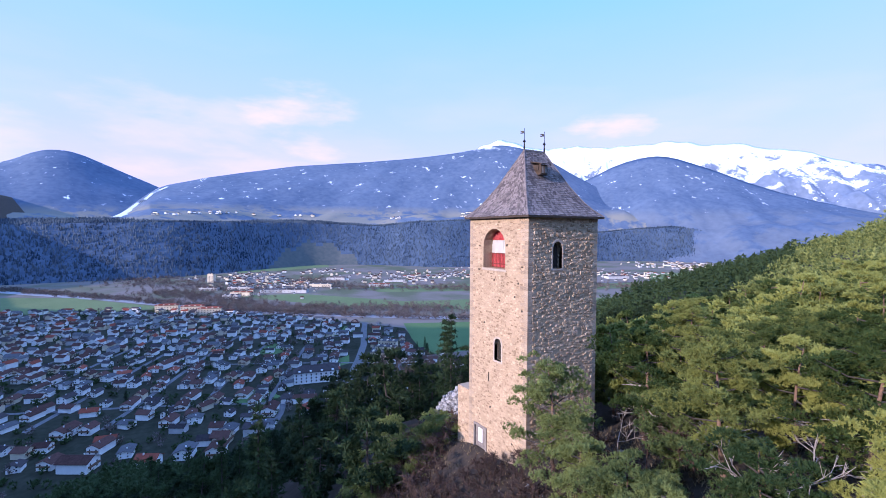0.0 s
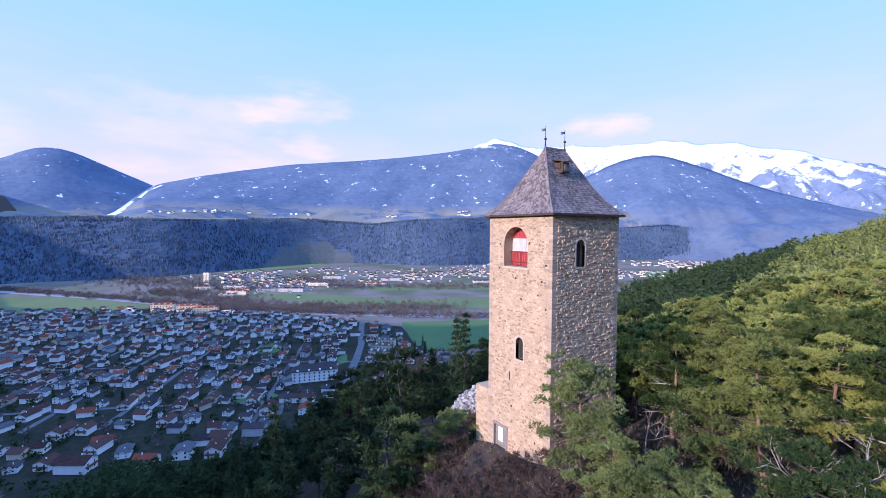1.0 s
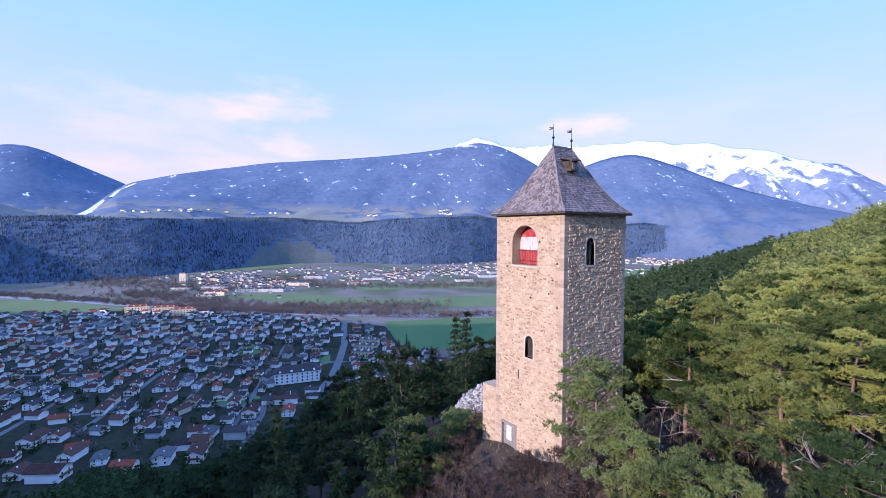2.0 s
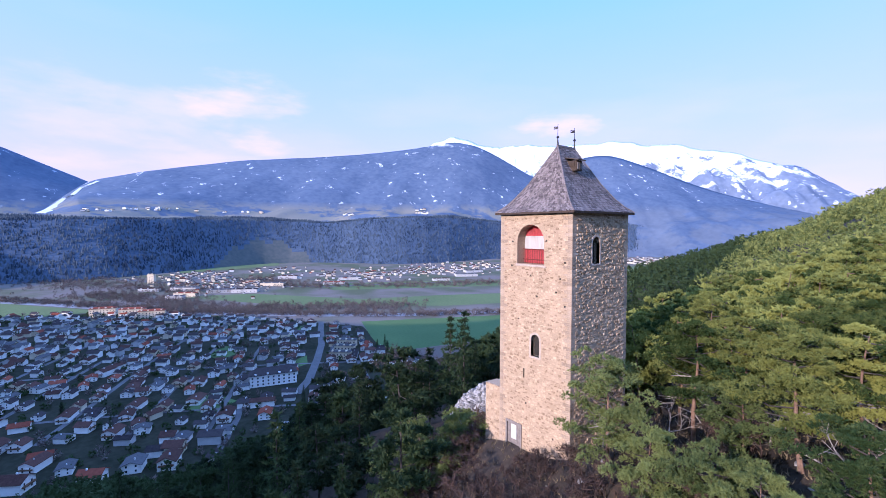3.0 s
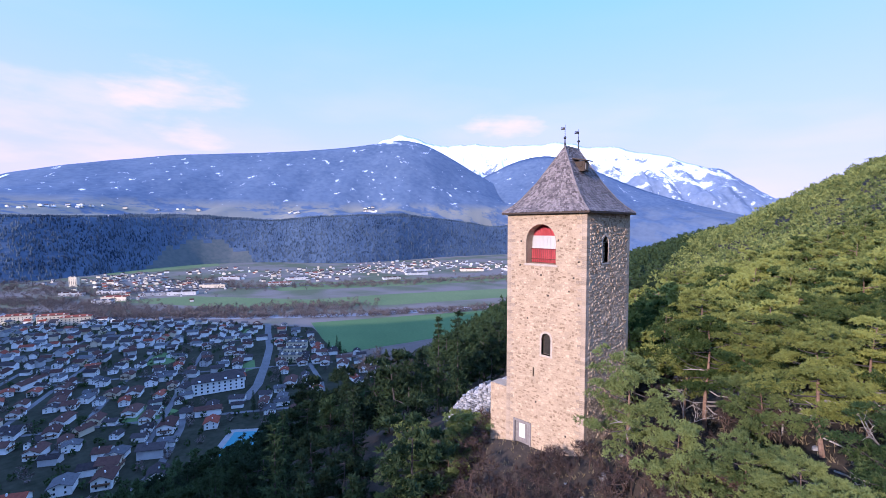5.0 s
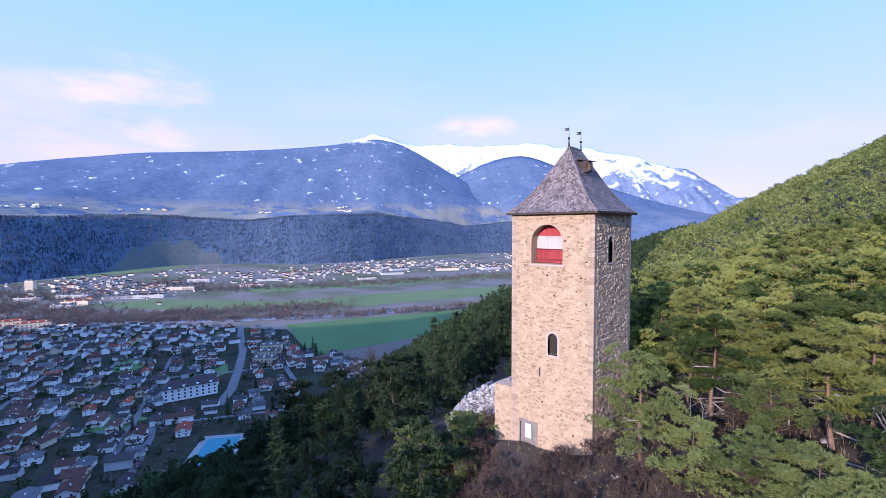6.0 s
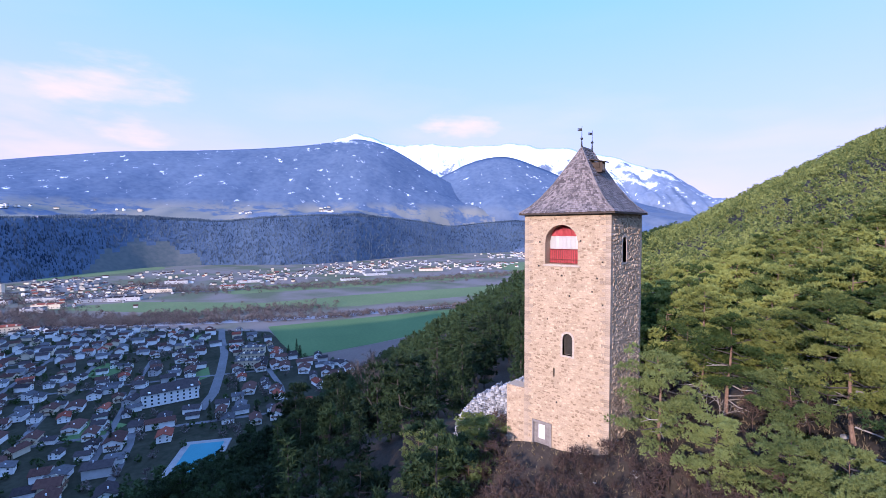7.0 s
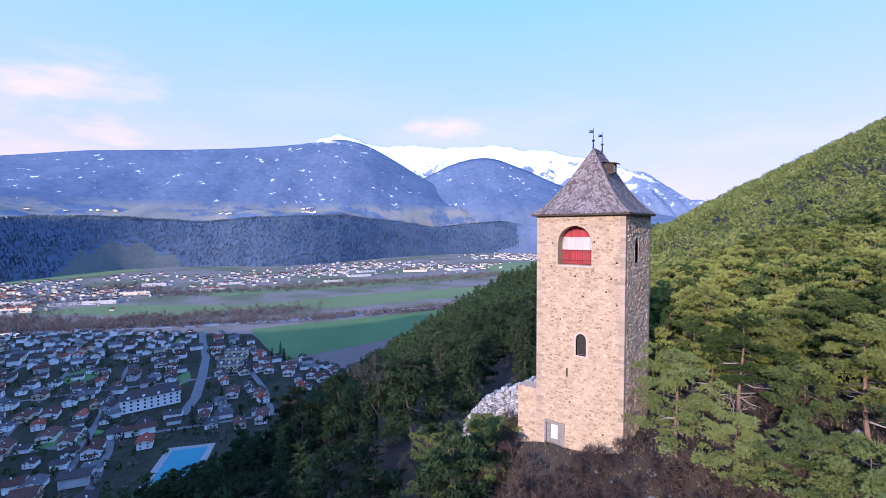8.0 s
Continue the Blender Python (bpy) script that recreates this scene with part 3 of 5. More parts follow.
bmesh.ops.bevel(bm, geom=bm.edges[:], offset=0.015, segments=1, affect="EDGES")
part("door_leaf", bm, M_WHITE, door, "white painted door leaf")

# ---- the tower's roof ----
EAVE, RIDGE_Z = 0.46, 7.2
RX, RY0, RY1 = -4.25, 3.2, 5.95
PROFILE = [(0.0, 0.0), (0.17, 0.095), (0.33, 0.22), (0.56, 0.45), (0.80, 0.75), (1.0, 1.0)]
EX0, EX1, EY0, EY1 = TX0 - 0.45, TX1 + 0.45, TY0 - 0.45, TY1 + 0.45


def roof_ring(s):
    """The four corners of the roof at height s from eave (0) to ridge (1)."""
    h = np.interp(s, [p[1] for p in PROFILE], [p[0] for p in PROFILE])
    z = EAVE + (RIDGE_Z - EAVE) * s
    x0, x1 = EX0 + (RX - EX0) * h, EX1 + (RX - EX1) * h
    y0, y1 = EY0 + (RY0 - EY0) * h, EY1 + (RY1 - EY1) * h
    return [Vector((x0, y0, z)), Vector((x1, y0, z)), Vector((x1, y1, z)), Vector((x0, y1, z))]


bm = bmesh.new()
rings = [[bm.verts.new(c - Vector((0, 0, 0.05))) for c in roof_ring(s)] for s in (0, .05, .095, .15, .22, .33, .45, .6, .75, .88, 1)]
under = [bm.verts.new(c - Vector((0, 0, 0.17))) for c in roof_ring(0)]
inner = [bm.verts.new((x, y, EAVE - 0.02)) for x, y in ((TX0, TY0), (TX1, TY0), (TX1, TY1), (TX0, TY1))]
for a, b in [(inner, under), (under, rings[0])] + list(zip(rings[:-1], rings[1:])):
    for k in range(4):
        j = (k + 1) % 4
        bm.faces.new((a[k], a[j], b[j], b[k]))
bm.faces.new(rings[-1])
roof = part("roof", bm, M_TIMBER, tower, "steep flared hipped roof of grey wooden shingles")

# shingles, course upon course
r = random.Random(4)
verts, faces = [], []
courses = 34
SV = [k / courses for k in range(courses + 1)]
for k in range(courses):
    lo, hi = roof_ring(max(SV[k] - 0.006, 0)), roof_ring(min(SV[k] + 1.55 / courses, 1))
    for side in range(4):
        a, b, c, d = lo[side], lo[(side + 1) % 4], hi[side], hi[(side + 1) % 4]
        n = (b - a).cross(c - a).normalized()
        run = (b - a).length
        u = -r.uniform(0, 0.2)
        while u < run:
            w = r.uniform(0.14, 0.30)
            u0, u1 = max(u, 0) / run, min(u + w - 0.012, run) / run
            u += w
            if u1 <= u0:
                continue
            lift, drop = r.uniform(0.025, 0.06), r.uniform(-0.05, 0.05)
            p0, p1 = a.lerp(b, u0) + n * lift, a.lerp(b, u1) + n * (lift + r.uniform(-.012, .012))
            q0, q1 = c.lerp(d, u0) - n * 0.01, c.lerp(d, u1) - n * 0.01
            slide = (c - a).normalized() * drop
            i = len(verts)
            verts += [p0 + slide, p1 + slide, q1, q0, p0 + slide - n * 0.035, p1 + slide - n * 0.035]
            faces += [(i, i + 1, i + 2, i + 3), (i + 4, i + 5, i + 1, i)]
tagged(part_mesh("shingles", mesh_of("shingles", [tuple(v) for v in verts], faces, M_SHINGLE), roof, "weathered grey-brown wooden shingles"), kind="stuff")
# hips and ridge boards
for a, b in [(roof_ring(s)[k], roof_ring(t)[k]) for k in range(4) for s, t in ((0, .1), (.1, .22), (.22, .45), (.45, .75), (.75, 1))]:
    bm = bmesh.new()
    rod(bm, a + Vector((0, 0, .03)), b + Vector((0, 0, .03)), 0.07, 0.07, 5)
    part("hip_board", bm, M_SHINGLE, roof)
bm = bmesh.new()
box(bm, RX - 0.09, RX + 0.09, RY0 - 0.08, RY1 + 0.08, RIDGE_Z - 0.06, RIDGE_Z + 0.12)
part("ridge_board", bm, M_GREY_WOOD, roof)

# dormer on the east slope
bm = bmesh.new()
box(bm, -3.7, -2.25, 3.58, 4.46, 4.6, 5.6)
dormer = part("dormer", bm, M_TIMBER, tower, "small dark dormer with grey shutter")
bm = bmesh.new()
m = Matrix.Translation((-2.05, 4.02, 5.62)) @ pose(0, 0, 0, 0, 12, 0)
box(bm, -1.7, 0.12, -0.62, 0.62, -0.03, 0.06, m)
part("dormer_roof", bm, M_TIMBER, dormer)
bm = bmesh.new()
box(bm, -2.27, -2.19, 3.70, 4.34, 4.74, 5.42)
bmesh.ops.bevel(bm, geom=bm.edges[:], offset=0.02, segments=1, affect="EDGES")
part("shutter", bm, M_GREY_WOOD, dormer, "pale grey shutter")
bm = bmesh.new()
box(bm, -2.22, -2.16, 3.98, 4.06, 4.68, 5.42)
part("mullion", bm, M_TIMBER, dormer)
bm = bmesh.new()
box(bm, -3.45, -2.5, 3.50, 3.585, 5.05, 5.58)
part("cheek", bm, M_TIMBER, dormer, "weathered boards on the dormer cheek")

# two weather vanes on the ridge ends
for y, lead in ((RY0, -1), (RY1, 1)):
    vane = thing("weather_vane", "black iron weather vane with ball and pennant on the ridge", "weather vane", (RX, y, RIDGE_Z + 0.05), "ridge vanes")
    bm = bmesh.new()
    rod(bm, (0, 0, 0), (0, 0, 0.7), 0.10, 0.05, 8)
    rod(bm, (0, 0, 0.7), (0, 0, 2.15), 0.035, 0.02, 6)
    part("pole", bm, M_IRON, vane)
    bm = bmesh.new()
    bmesh.ops.create_uvsphere(bm, u_segments=10, v_segments=7, radius=0.14, matrix=Matrix.Translation((0, 0, 0.85)))
    part("ball", bm, M_IRON, vane)
    bm = bmesh.new()
    q = pose(0, 0, 1.78, 0, 0, 205 if lead < 0 else 215)
    for x0, x1, z0, z1 in ((0.02, 0.26, -0.13, 0.13), (0.26, 0.42, 0.03, 0.14), (0.26, 0.42, -0.14, -0.03)):
        box(bm, x0, x1, -0.012, 0.012, z0, z1, q)
    part("pennant", bm, M_IRON, vane)

# ---- ruined curtain wall beside the tower ----
ruin = thing("ruined_wall", "broken pale limestone wall stub joining the tower", "ruined wall", (0, 0, 0))
ruin.matrix_basis = Matrix.Identity(4)
bm = bmesh.new()
box(bm, -11.2, TX0 + 0.02, 0.02, 1.7, -30, -18.15)
part("buttress", bm, M_MORTAR, ruin, "sandy buttress against the tower")
stone_field("masonry", "sandy rubble stones", lambda u, z, d: (u, 0.02 + d, z), -11.2, TX0, -27, -18.1, [], 0.045, 0.4, 12, M_STONE, ruin, corner=0.1)
r = random.Random(21)
a, b = Vector((-9.6, 2.9, 0)), Vector((-19.9, 2.1, 0))
along = (b - a).normalized()
out = Vector((along.y, -along.x, 0)) * -1
if out.y > 0:
    out = -out
verts, faces = [], []
n = 44
tops = [np.interp(k / n, [0, .15, .32, .5, .65, .8, .9, .96, 1], [-18.0, -18.4, -19.3, -20.3, -21.4, -22.7, -24.2, -25.6, -27.5]) + r.uniform(-0.35, 0.35) for k in range(n + 1)]
bm = bmesh.new()
rows = []
for k in range(n + 1):
    p = a.lerp(b, k / n)
    half = 0.75 + r.uniform(-0.12, 0.12)
    rows.append([bm.verts.new(p + out * s * half + Vector((0, 0, z)) + Vector((r.uniform(-.08, .08), r.uniform(-.08, .08), 0)))
                 for s, z in ((1.1, -36), (1.0, (tops[k] - 30) / 2), (0.85, tops[k]), (-0.85, tops[k] + r.uniform(-.3, .2)), (-1.0, -36))])
for p, q in zip(rows[:-1], rows[1:]):
    for k in range(4):
        bm.faces.new((p[k], p[k + 1], q[k + 1], q[k]))
bm.faces.new(rows[0]); bm.faces.new(rows[-1][::-1])
bmesh.ops.recalc_face_normals(bm, faces=bm.faces)
part("wall", bm, M_RUIN, ruin, "weathered pale grey rubble core")
v2, f2 = [], []
length = (b - a).length
put = lambda u, z, d: tuple(a + along * u + out * (0.80 - d) + Vector((0, 0, z)))
z = -27.5
while z < -18:
    h = r.uniform(0.22, 0.42)
    u = r.uniform(0, 0.2)
    while u < length - 0.3:
        w = r.uniform(0.25, 0.75)
        if z + h < np.interp((u + w / 2) / length, [k / n for k in range(n + 1)], tops) - 0.05:
            stone(v2, f2, put, u, min(u + w - 0.04, length), z, z + h - 0.04, r.uniform(0.04, 0.2), r)
        u += w
    z += h
for k in range(150):
    s = r.uniform(0.02, 0.98)
    c = a + along * length * s + out * r.uniform(-0.7, 0.7) + Vector((0, 0, float(np.interp(s, [k / n for k in range(n + 1)], tops))))
    i, e = len(v2), r.uniform(0.12, 0.30)
    for dx, dy, dz in ((-1, -1, -1), (1, -1, -1), (1, 1, -1), (-1, 1, -1), (-.7, -.7, .8), (.7, -.7, .9), (.7, .7, .7), (-.7, .7, .8)):
        v2.append(tuple(c + Vector((dx * e * r.uniform(.7, 1.1), dy * e * r.uniform(.7, 1.1), dz * e * 0.6))))
    f2 += [tuple(i + q for q in f) for f in ((4, 5, 6, 7), (0, 1, 5, 4), (1, 2, 6, 5), (2, 3, 7, 6), (3, 0, 4, 7))]
tagged(part_mesh("rubble", mesh_of("rubble", v2, f2, M_RUIN), ruin, "loose pale rubble stones"), kind="stuff")

# ---- trees ----
rng = np.random.default_rng(7)
M_NEEDLE = material("pine_needles", (0.048, 0.080, 0.020), (0.34, 0.36, 0.092), 0.5, 0.7, 0.0, 3.0, each=0.45, spec=0.2)
M_NEEDLE_FAR = material("pine_canopy", (0.06, 0.094, 0.027), (0.34, 0.36, 0.10), 0.06, 0.75, 0.0, 0.5, island=0.3, spec=0.2)
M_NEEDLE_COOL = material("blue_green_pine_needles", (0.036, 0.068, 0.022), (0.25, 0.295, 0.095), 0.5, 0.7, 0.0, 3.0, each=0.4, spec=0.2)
# dark tone for spruces, and for slope pines with their shade painted in
M_SHADY_NEEDLE = material("spruce_and_shaded_pine_needles", (0.014, 0.027, 0.013), (0.046, 0.075, 0.027), 0.4, 0.75, 0.0, 3.0, each=0.4, spec=0.2)


def translucent(m, share):
    """Lets part of the light through the blades of a leaf material."""
    n, l = m.node_tree.nodes, m.node_tree.links
    through_light = n.new("ShaderNodeBsdfTranslucent")
    l.new(n["Color Ramp"].outputs[0], through_light.inputs["Color"])
    mixed = n.new("ShaderNodeMixShader")
    mixed.inputs[0].default_value = share
    l.new(n["Principled BSDF"].outputs[0], mixed.inputs[1]); l.new(through_light.outputs[0], mixed.inputs[2])
    l.new(mixed.outputs[0], n["Material Output"].inputs["Surface"])


for m, share in ((M_NEEDLE, 0.4), (M_NEEDLE_COOL, 0.35), (M_NEEDLE_FAR, 0.35), (M_SHADY_NEEDLE, 0.25)):
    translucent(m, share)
M_BARK = material("red_pine_bark", (0.10, 0.062, 0.045), (0.29, 0.19, 0.135), 1.5, 0.9, 0.6, 8.0)
M_DEADWOOD = material("bleached_deadwood", (0.19, 0.165, 0.145), (0.42, 0.38, 0.345), 1.5, 0.9, 0.4, 8.0)
M_BARE = material("grey_brown_bark", (0.036, 0.031, 0.028), (0.095, 0.083, 0.075), 1.5, 0.9, 0.4, 8.0)


def tufts(centres, axes, length, width, spikes, r):
    """Bunches of needles: thin pointed blades that fan out round each centre's axis. Three corners a blade."""
    n = len(centres)
    d = r.normal(size=(n, spikes, 3)) + axes[:, None, :] * 1.1
    d /= np.linalg.norm(d, axis=2, keepdims=True)
    side = np.cross(d, r.normal(size=(n, spikes, 3)))
    side /= np.linalg.norm(side, axis=2, keepdims=True)
    ln = length * r.uniform(0.6, 1.25, (n, spikes, 1))
    base = centres[:, None, :] - d * ln * 0.25
    tip = centres[:, None, :] + d * ln
    w = width * r.uniform(0.7, 1.3, (n, spikes, 1))
    return np.stack((base + side * w, tip, base - side * w), 2).reshape(-1, 3, 3)


def blades_mesh(name, blades, mat):
    v = blades.reshape(-1, 3)
    me = bpy.data.meshes.new(name)
    n = len(blades)
    me.vertices.add(len(v)); me.vertices.foreach_set("co", v.astype(np.float32).ravel())
    me.loops.add(n * 3); me.loops.foreach_set("vertex_index", np.arange(n * 3, dtype=np.int32))
    me.polygons.add(n)
    me.polygons.foreach_set("loop_start", np.arange(0, n * 3, 3, dtype=np.int32))
    me.polygons.foreach_set("loop_total", np.full(n, 3, dtype=np.int32))
    me.materials.append(mat)
    me.update(calc_edges=True)
    me.validate()
    return me


def pine_frame(r, height, crown_from, spread, limbs):
    """Trunk line, limbs and pads of foliage of a Scots pine."""
    lean = r.normal(0, 0.05, 2)
    trunk = [Vector((lean[0] * h + 0.12 * math.sin(h * 0.7 + lean[0] * 40), lean[1] * h + 0.1 * math.cos(h * 0.6), h)) for h in np.linspace(0, height * 0.93, 8)]
    arms, pads = [], []
    for k in range(limbs):
        f = crown_from + (1 - crown_from) * (k + r.uniform(0, 0.8)) / limbs
        f = min(f, 0.985)
        i = f * 0.999 * 7
        a, b = trunk[int(i)], trunk[min(int(i) + 1, 7)]
        start = a.lerp(b, i - int(i))
        shape = math.sin(math.pi * min(1, 0.30 + 0.64 * (f - crown_from) / (1 - crown_from)))
        out = spread * (0.35 + 0.75 * shape) * r.uniform(0.6, 1.15)
        ang = k * 2.4 + r.normal(0, 0.4)
        end = start + Vector((math.cos(ang) * out, math.sin(ang) * out, out * r.uniform(-0.05, 0.5)))
        knee = start.lerp(end, 0.5) + Vector((0, 0, -0.1 * out))
        arms.append((start, knee, end))
        for _ in range(5):
            q = knee.lerp(end, r.uniform(-0.1, 1.2)) + Vector((r.normal(0, 0.28), r.normal(0, 0.28), r.uniform(0.0, 0.3))) * out * 0.8
            pads.append((q, 0.16 * out + 0.22))
    pads.append((trunk[-1] + Vector((0, 0, 0.25)), 0.75))
    return trunk, arms, pads


def pine(name, label, seed, height=9.5, crown_from=0.38, spread=2.3, limbs=22, fill=30, length=0.19, width=0.034, spikes=8, needle=None, bark=None, dead=7, group="pines"):
    """A Scots pine: tapering trunk, crooked limbs, dead lower branches, pads of needle tufts."""
    r = np.random.default_rng(seed)
    trunk, arms, pads = pine_frame(r, height, crown_from, spread, limbs)
    t = thing(name, label, "tree", group=group)
    bm = bmesh.new()
    for i in range(7):
        r0 = height * 0.017 * (1.12 - i / 7.5)
        rod(bm, trunk[i], trunk[i + 1], r0, height * 0.017 * (1.12 - (i + 1) / 7.5), 7)
    part("trunk", bm, bark or M_BARK, t, "reddish flaking trunk")
    for a, k, e in arms:
        bm = bmesh.new()
        rod(bm, a, k, 0.055, 0.035, 5)
        rod(bm, k, e, 0.035, 0.012, 4)
        part("limb", bm, bark or M_BARE, t)
    for _ in range(dead):
        bm = bmesh.new()
        h = r.uniform(0.15, max(crown_from, 0.3) + 0.15) * height
        ang, out = r.uniform(0, 6.3), spread * r.uniform(0.4, 1.0)
        a = Vector((0, 0, h)); b = a + Vector((math.cos(ang) * out * 0.6, math.sin(ang) * out * 0.6, -0.05 * out))
        c = b + Vector((math.cos(ang + 0.4) * out * 0.5, math.sin(ang + 0.4) * out * 0.5, r.uniform(-0.2, 0.3)))
        rod(bm, a, b, 0.065, 0.05, 5); rod(bm, b, c, 0.05, 0.014, 4)
        rod(bm, b, b + Vector((math.cos(ang - 0.7), math.sin(ang - 0.7), 0.1)) * out * 0.4, 0.035, 0.012, 4)
        part("dead_branch", bm, M_DEADWOOD, t, "bleached bare lower branch")
    centres, axes = [], []
    for q, rad in pads:
        n = int(fill * (0.5 + rad))
        u = r.normal(size=(n, 3)); u /= np.linalg.norm(u, axis=1, keepdims=True)
        u[:, 2] = np.abs(u[:, 2]) - 0.35
        c = np.array(q) + u * np.array((rad, rad, rad * 0.8)) * r.uniform(0.45, 1.05, (n, 1))
        centres.append(c)
        ax = u.copy(); ax[:, 2] += 0.5
        axes.append(ax)
    quads = tufts(np.concatenate(centres), np.concatenate(axes), length, width, spikes, r)
    part_mesh("crown", blades_mesh("crown", quads, needle or M_NEEDLE), t, "tufted green needle crown with gaps")
    return t


def simple_pine(name, label, seed, height, crown_from, spread, limbs, fill, length, width, spikes, needle, group):
    """A pine that stands further off: trunk with its limbs, and a crown of larger tufts."""
    r = np.random.default_rng(seed)
    trunk, arms, pads = pine_frame(r, height, crown_from, spread, limbs)
    t = thing(name, label, "tree", group=group)
    bm = bmesh.new()
    for i in range(7):
        rod(bm, trunk[i], trunk[i + 1], height * 0.016 * (1.12 - i / 7.5), height * 0.016 * (1.12 - (i + 1) / 7.5), 5)
    for a, k, e in arms[::2]:
        rod(bm, a, k, 0.06, 0.04, 4)
    part("trunk", bm, M_BARK if needle is M_NEEDLE else M_BARE, t)
    centres, axes = [], []
    for q, rad in pads:
        n = int(fill * (0.5 + rad))
        u = r.normal(size=(n, 3)); u /= np.linalg.norm(u, axis=1, keepdims=True)
        u[:, 2] = np.abs(u[:, 2]) - 0.35
        centres.append(np.array(q) + u * np.array((rad, rad, rad * 0.8)) * r.uniform(0.45, 1.05, (n, 1)))
        u[:, 2] += 0.5
        axes.append(u)
    quads = tufts(np.concatenate(centres), np.concatenate(axes), length, width, spikes, r)
    part_mesh("crown", blades_mesh("crown", quads, needle), t, "tufted needle crown")
    return t


def spruce(name, label, seed, height, spread, needle, tiers=15, spikes=3, group="slope conifers"):
    """A narrow conifer: straight trunk, drooping tiers of needled branches."""
    r = np.random.default_rng(seed)
    t = thing(name, label, "tree", group=group)
    bm = bmesh.new()
    rod(bm, (0, 0, 0), (0, 0, height * 0.96), height * 0.014, 0.02, 7)
    part("trunk", bm, M_BARE, t)
    centres, axes = [], []
    for k in range(tiers):
        f = 0.14 + 0.86 * k / tiers
        out = spread * (1.02 - f) ** 0.85 + 0.12
        for j in range(int(5 + 6 * (1 - f))):
            ang = j * 2.4 + k + r.normal(0, 0.3)
            reach = out * r.uniform(0.6, 1.15)
            s = np.linspace(0.25, 1, max(3, int(reach * 3.2)))
            c = np.stack((np.cos(ang) * reach * s, np.sin(ang) * reach * s, f * height - 0.22 * reach * s), 1) + r.normal(0, 0.1, (len(s), 3))
            centres.append(c)
            axes.append(np.tile((np.cos(ang) * 0.8, np.sin(ang) * 0.8, 0.25), (len(s), 1)))
    quads = tufts(np.concatenate(centres), np.concatenate(axes), 0.55, 0.11, spikes + 1, r)
    part_mesh("crown", blades_mesh("crown", quads, needle), t, "dark tiered needle crown")
    return t


def bare_tree(name, label, seed, height, mat, depth=5, group="", spread=0.5, stout=0.014, brush=0.0):
    """A leafless tree that forks again and again into fine twigs."""
    r = np.random.default_rng(seed)
    t = thing(name, label, "tree", group=group)
    trunk, twigs, ends = bmesh.new(), bmesh.new(), []

    def grow(a, d, ln, rad, level):
        b = a + d * ln
        rod(trunk if level < 2 else twigs, a, b, rad, rad * 0.68, 6 if level < 2 else 4)
        if level >= depth - 1:
            ends.append((tuple(b), tuple(d)))
        if level < depth:
            for _ in range(2 if level < 1 else 3):
                e = (d + Vector(r.normal(0, spread, 3)) + Vector((0, 0, 0.18))).normalized()
                grow(b, e, ln * r.uniform(0.6, 0.85), rad * 0.6, level + 1)
    grow(Vector((0, 0, 0)), Vector((r.normal(0, 0.06), r.normal(0, 0.06), 1)).normalized(), height * 0.32, height * stout, 0)
    part("trunk", trunk, mat, t)
    tagged(part("crown", twigs, mat, t, "fine leafless twigs"), kind="stuff")
    if brush:
        e = np.array(ends)
        tagged(part_mesh("brushwood", blades_mesh("brushwood", tufts(e[:, 0], e[:, 1], brush, brush * 0.045, 3, r), mat), t), kind="stuff")
    return t


def stand(ob, x, y, turn=0.0, size=1.0, sink=0.15, tilt=(0, 0)):
    z = float(ground_height(x, y)) - sink
    ob.matrix_basis = pose(x, y, z, tilt[0], tilt[1], turn) @ Matrix.Diagonal((size, size, size, 1))


def stand_copy(ob, x, y, turn, size, sink=0.15):
    z = float(ground_height(x, y)) - sink
    c = copy_thing(ob, pose(x, y, z, 0, 0, turn))
    c.scale = (size, size, size * rng.uniform(0.9, 1.12))
    return c


GREEN = "sunlit green Scots pine with reddish trunk on the spur"
# the pines beside the tower, each with a shape of its own
spots = [
    (4.9, -1.4, 9.6, 0.14, 2.7, 32, 11), (8.8, 4.6, 10.4, 0.40, 2.7, 28, 12), (12.4, 5.6, 8.4, 0.42, 2.4, 24, 13),
    (15.6, 8.6, 9.8, 0.36, 2.7, 26, 14), (16.9, 0.1, 9.2, 0.30, 2.3, 28, 15), (19.2, 7.2, 9.2, 0.32, 2.8, 26, 16),
    (9.2, -3.6, 5.6, 0.10, 2.2, 22, 17), (4.0, 18.5, 11.5, 0.42, 2.5, 22, 18), (13.6, -4.2, 5.2, 0.10, 2.1, 22, 19),
    (22.6, 2.4, 9.4, 0.25, 2.8, 26, 20), (21.0, -4.4, 6.6, 0.12, 2.3, 24, 22),
    (16.4, -5.4, 5.4, 0.1, 2.1, 22, 23), (19.0, -7.2, 5.8, 0.1, 2.1, 22, 25), (24.6, -1.6, 7.6, 0.2, 2.5, 24, 26),
    (13.4, 1.4, 5.4, 0.15, 2.2, 22, 27), (18.8, 3.6, 8.6, 0.25, 2.5, 24, 28), (11.2, 8.6, 9.4, 0.3, 2.6, 24, 29), (6.0, 8.0, 8.4, 0.3, 2.3, 22, 30), (3.8, 13.2, 8.8, 0.3, 2.4, 22, 32),
]
pines = []
for x, y, h, cf, sp, limbs, seed in spots:
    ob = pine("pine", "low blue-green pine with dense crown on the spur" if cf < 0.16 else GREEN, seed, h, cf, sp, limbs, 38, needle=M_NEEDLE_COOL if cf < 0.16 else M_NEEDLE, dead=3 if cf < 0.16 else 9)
    stand(ob, x, y, seed * 47)
    pines.append(ob)


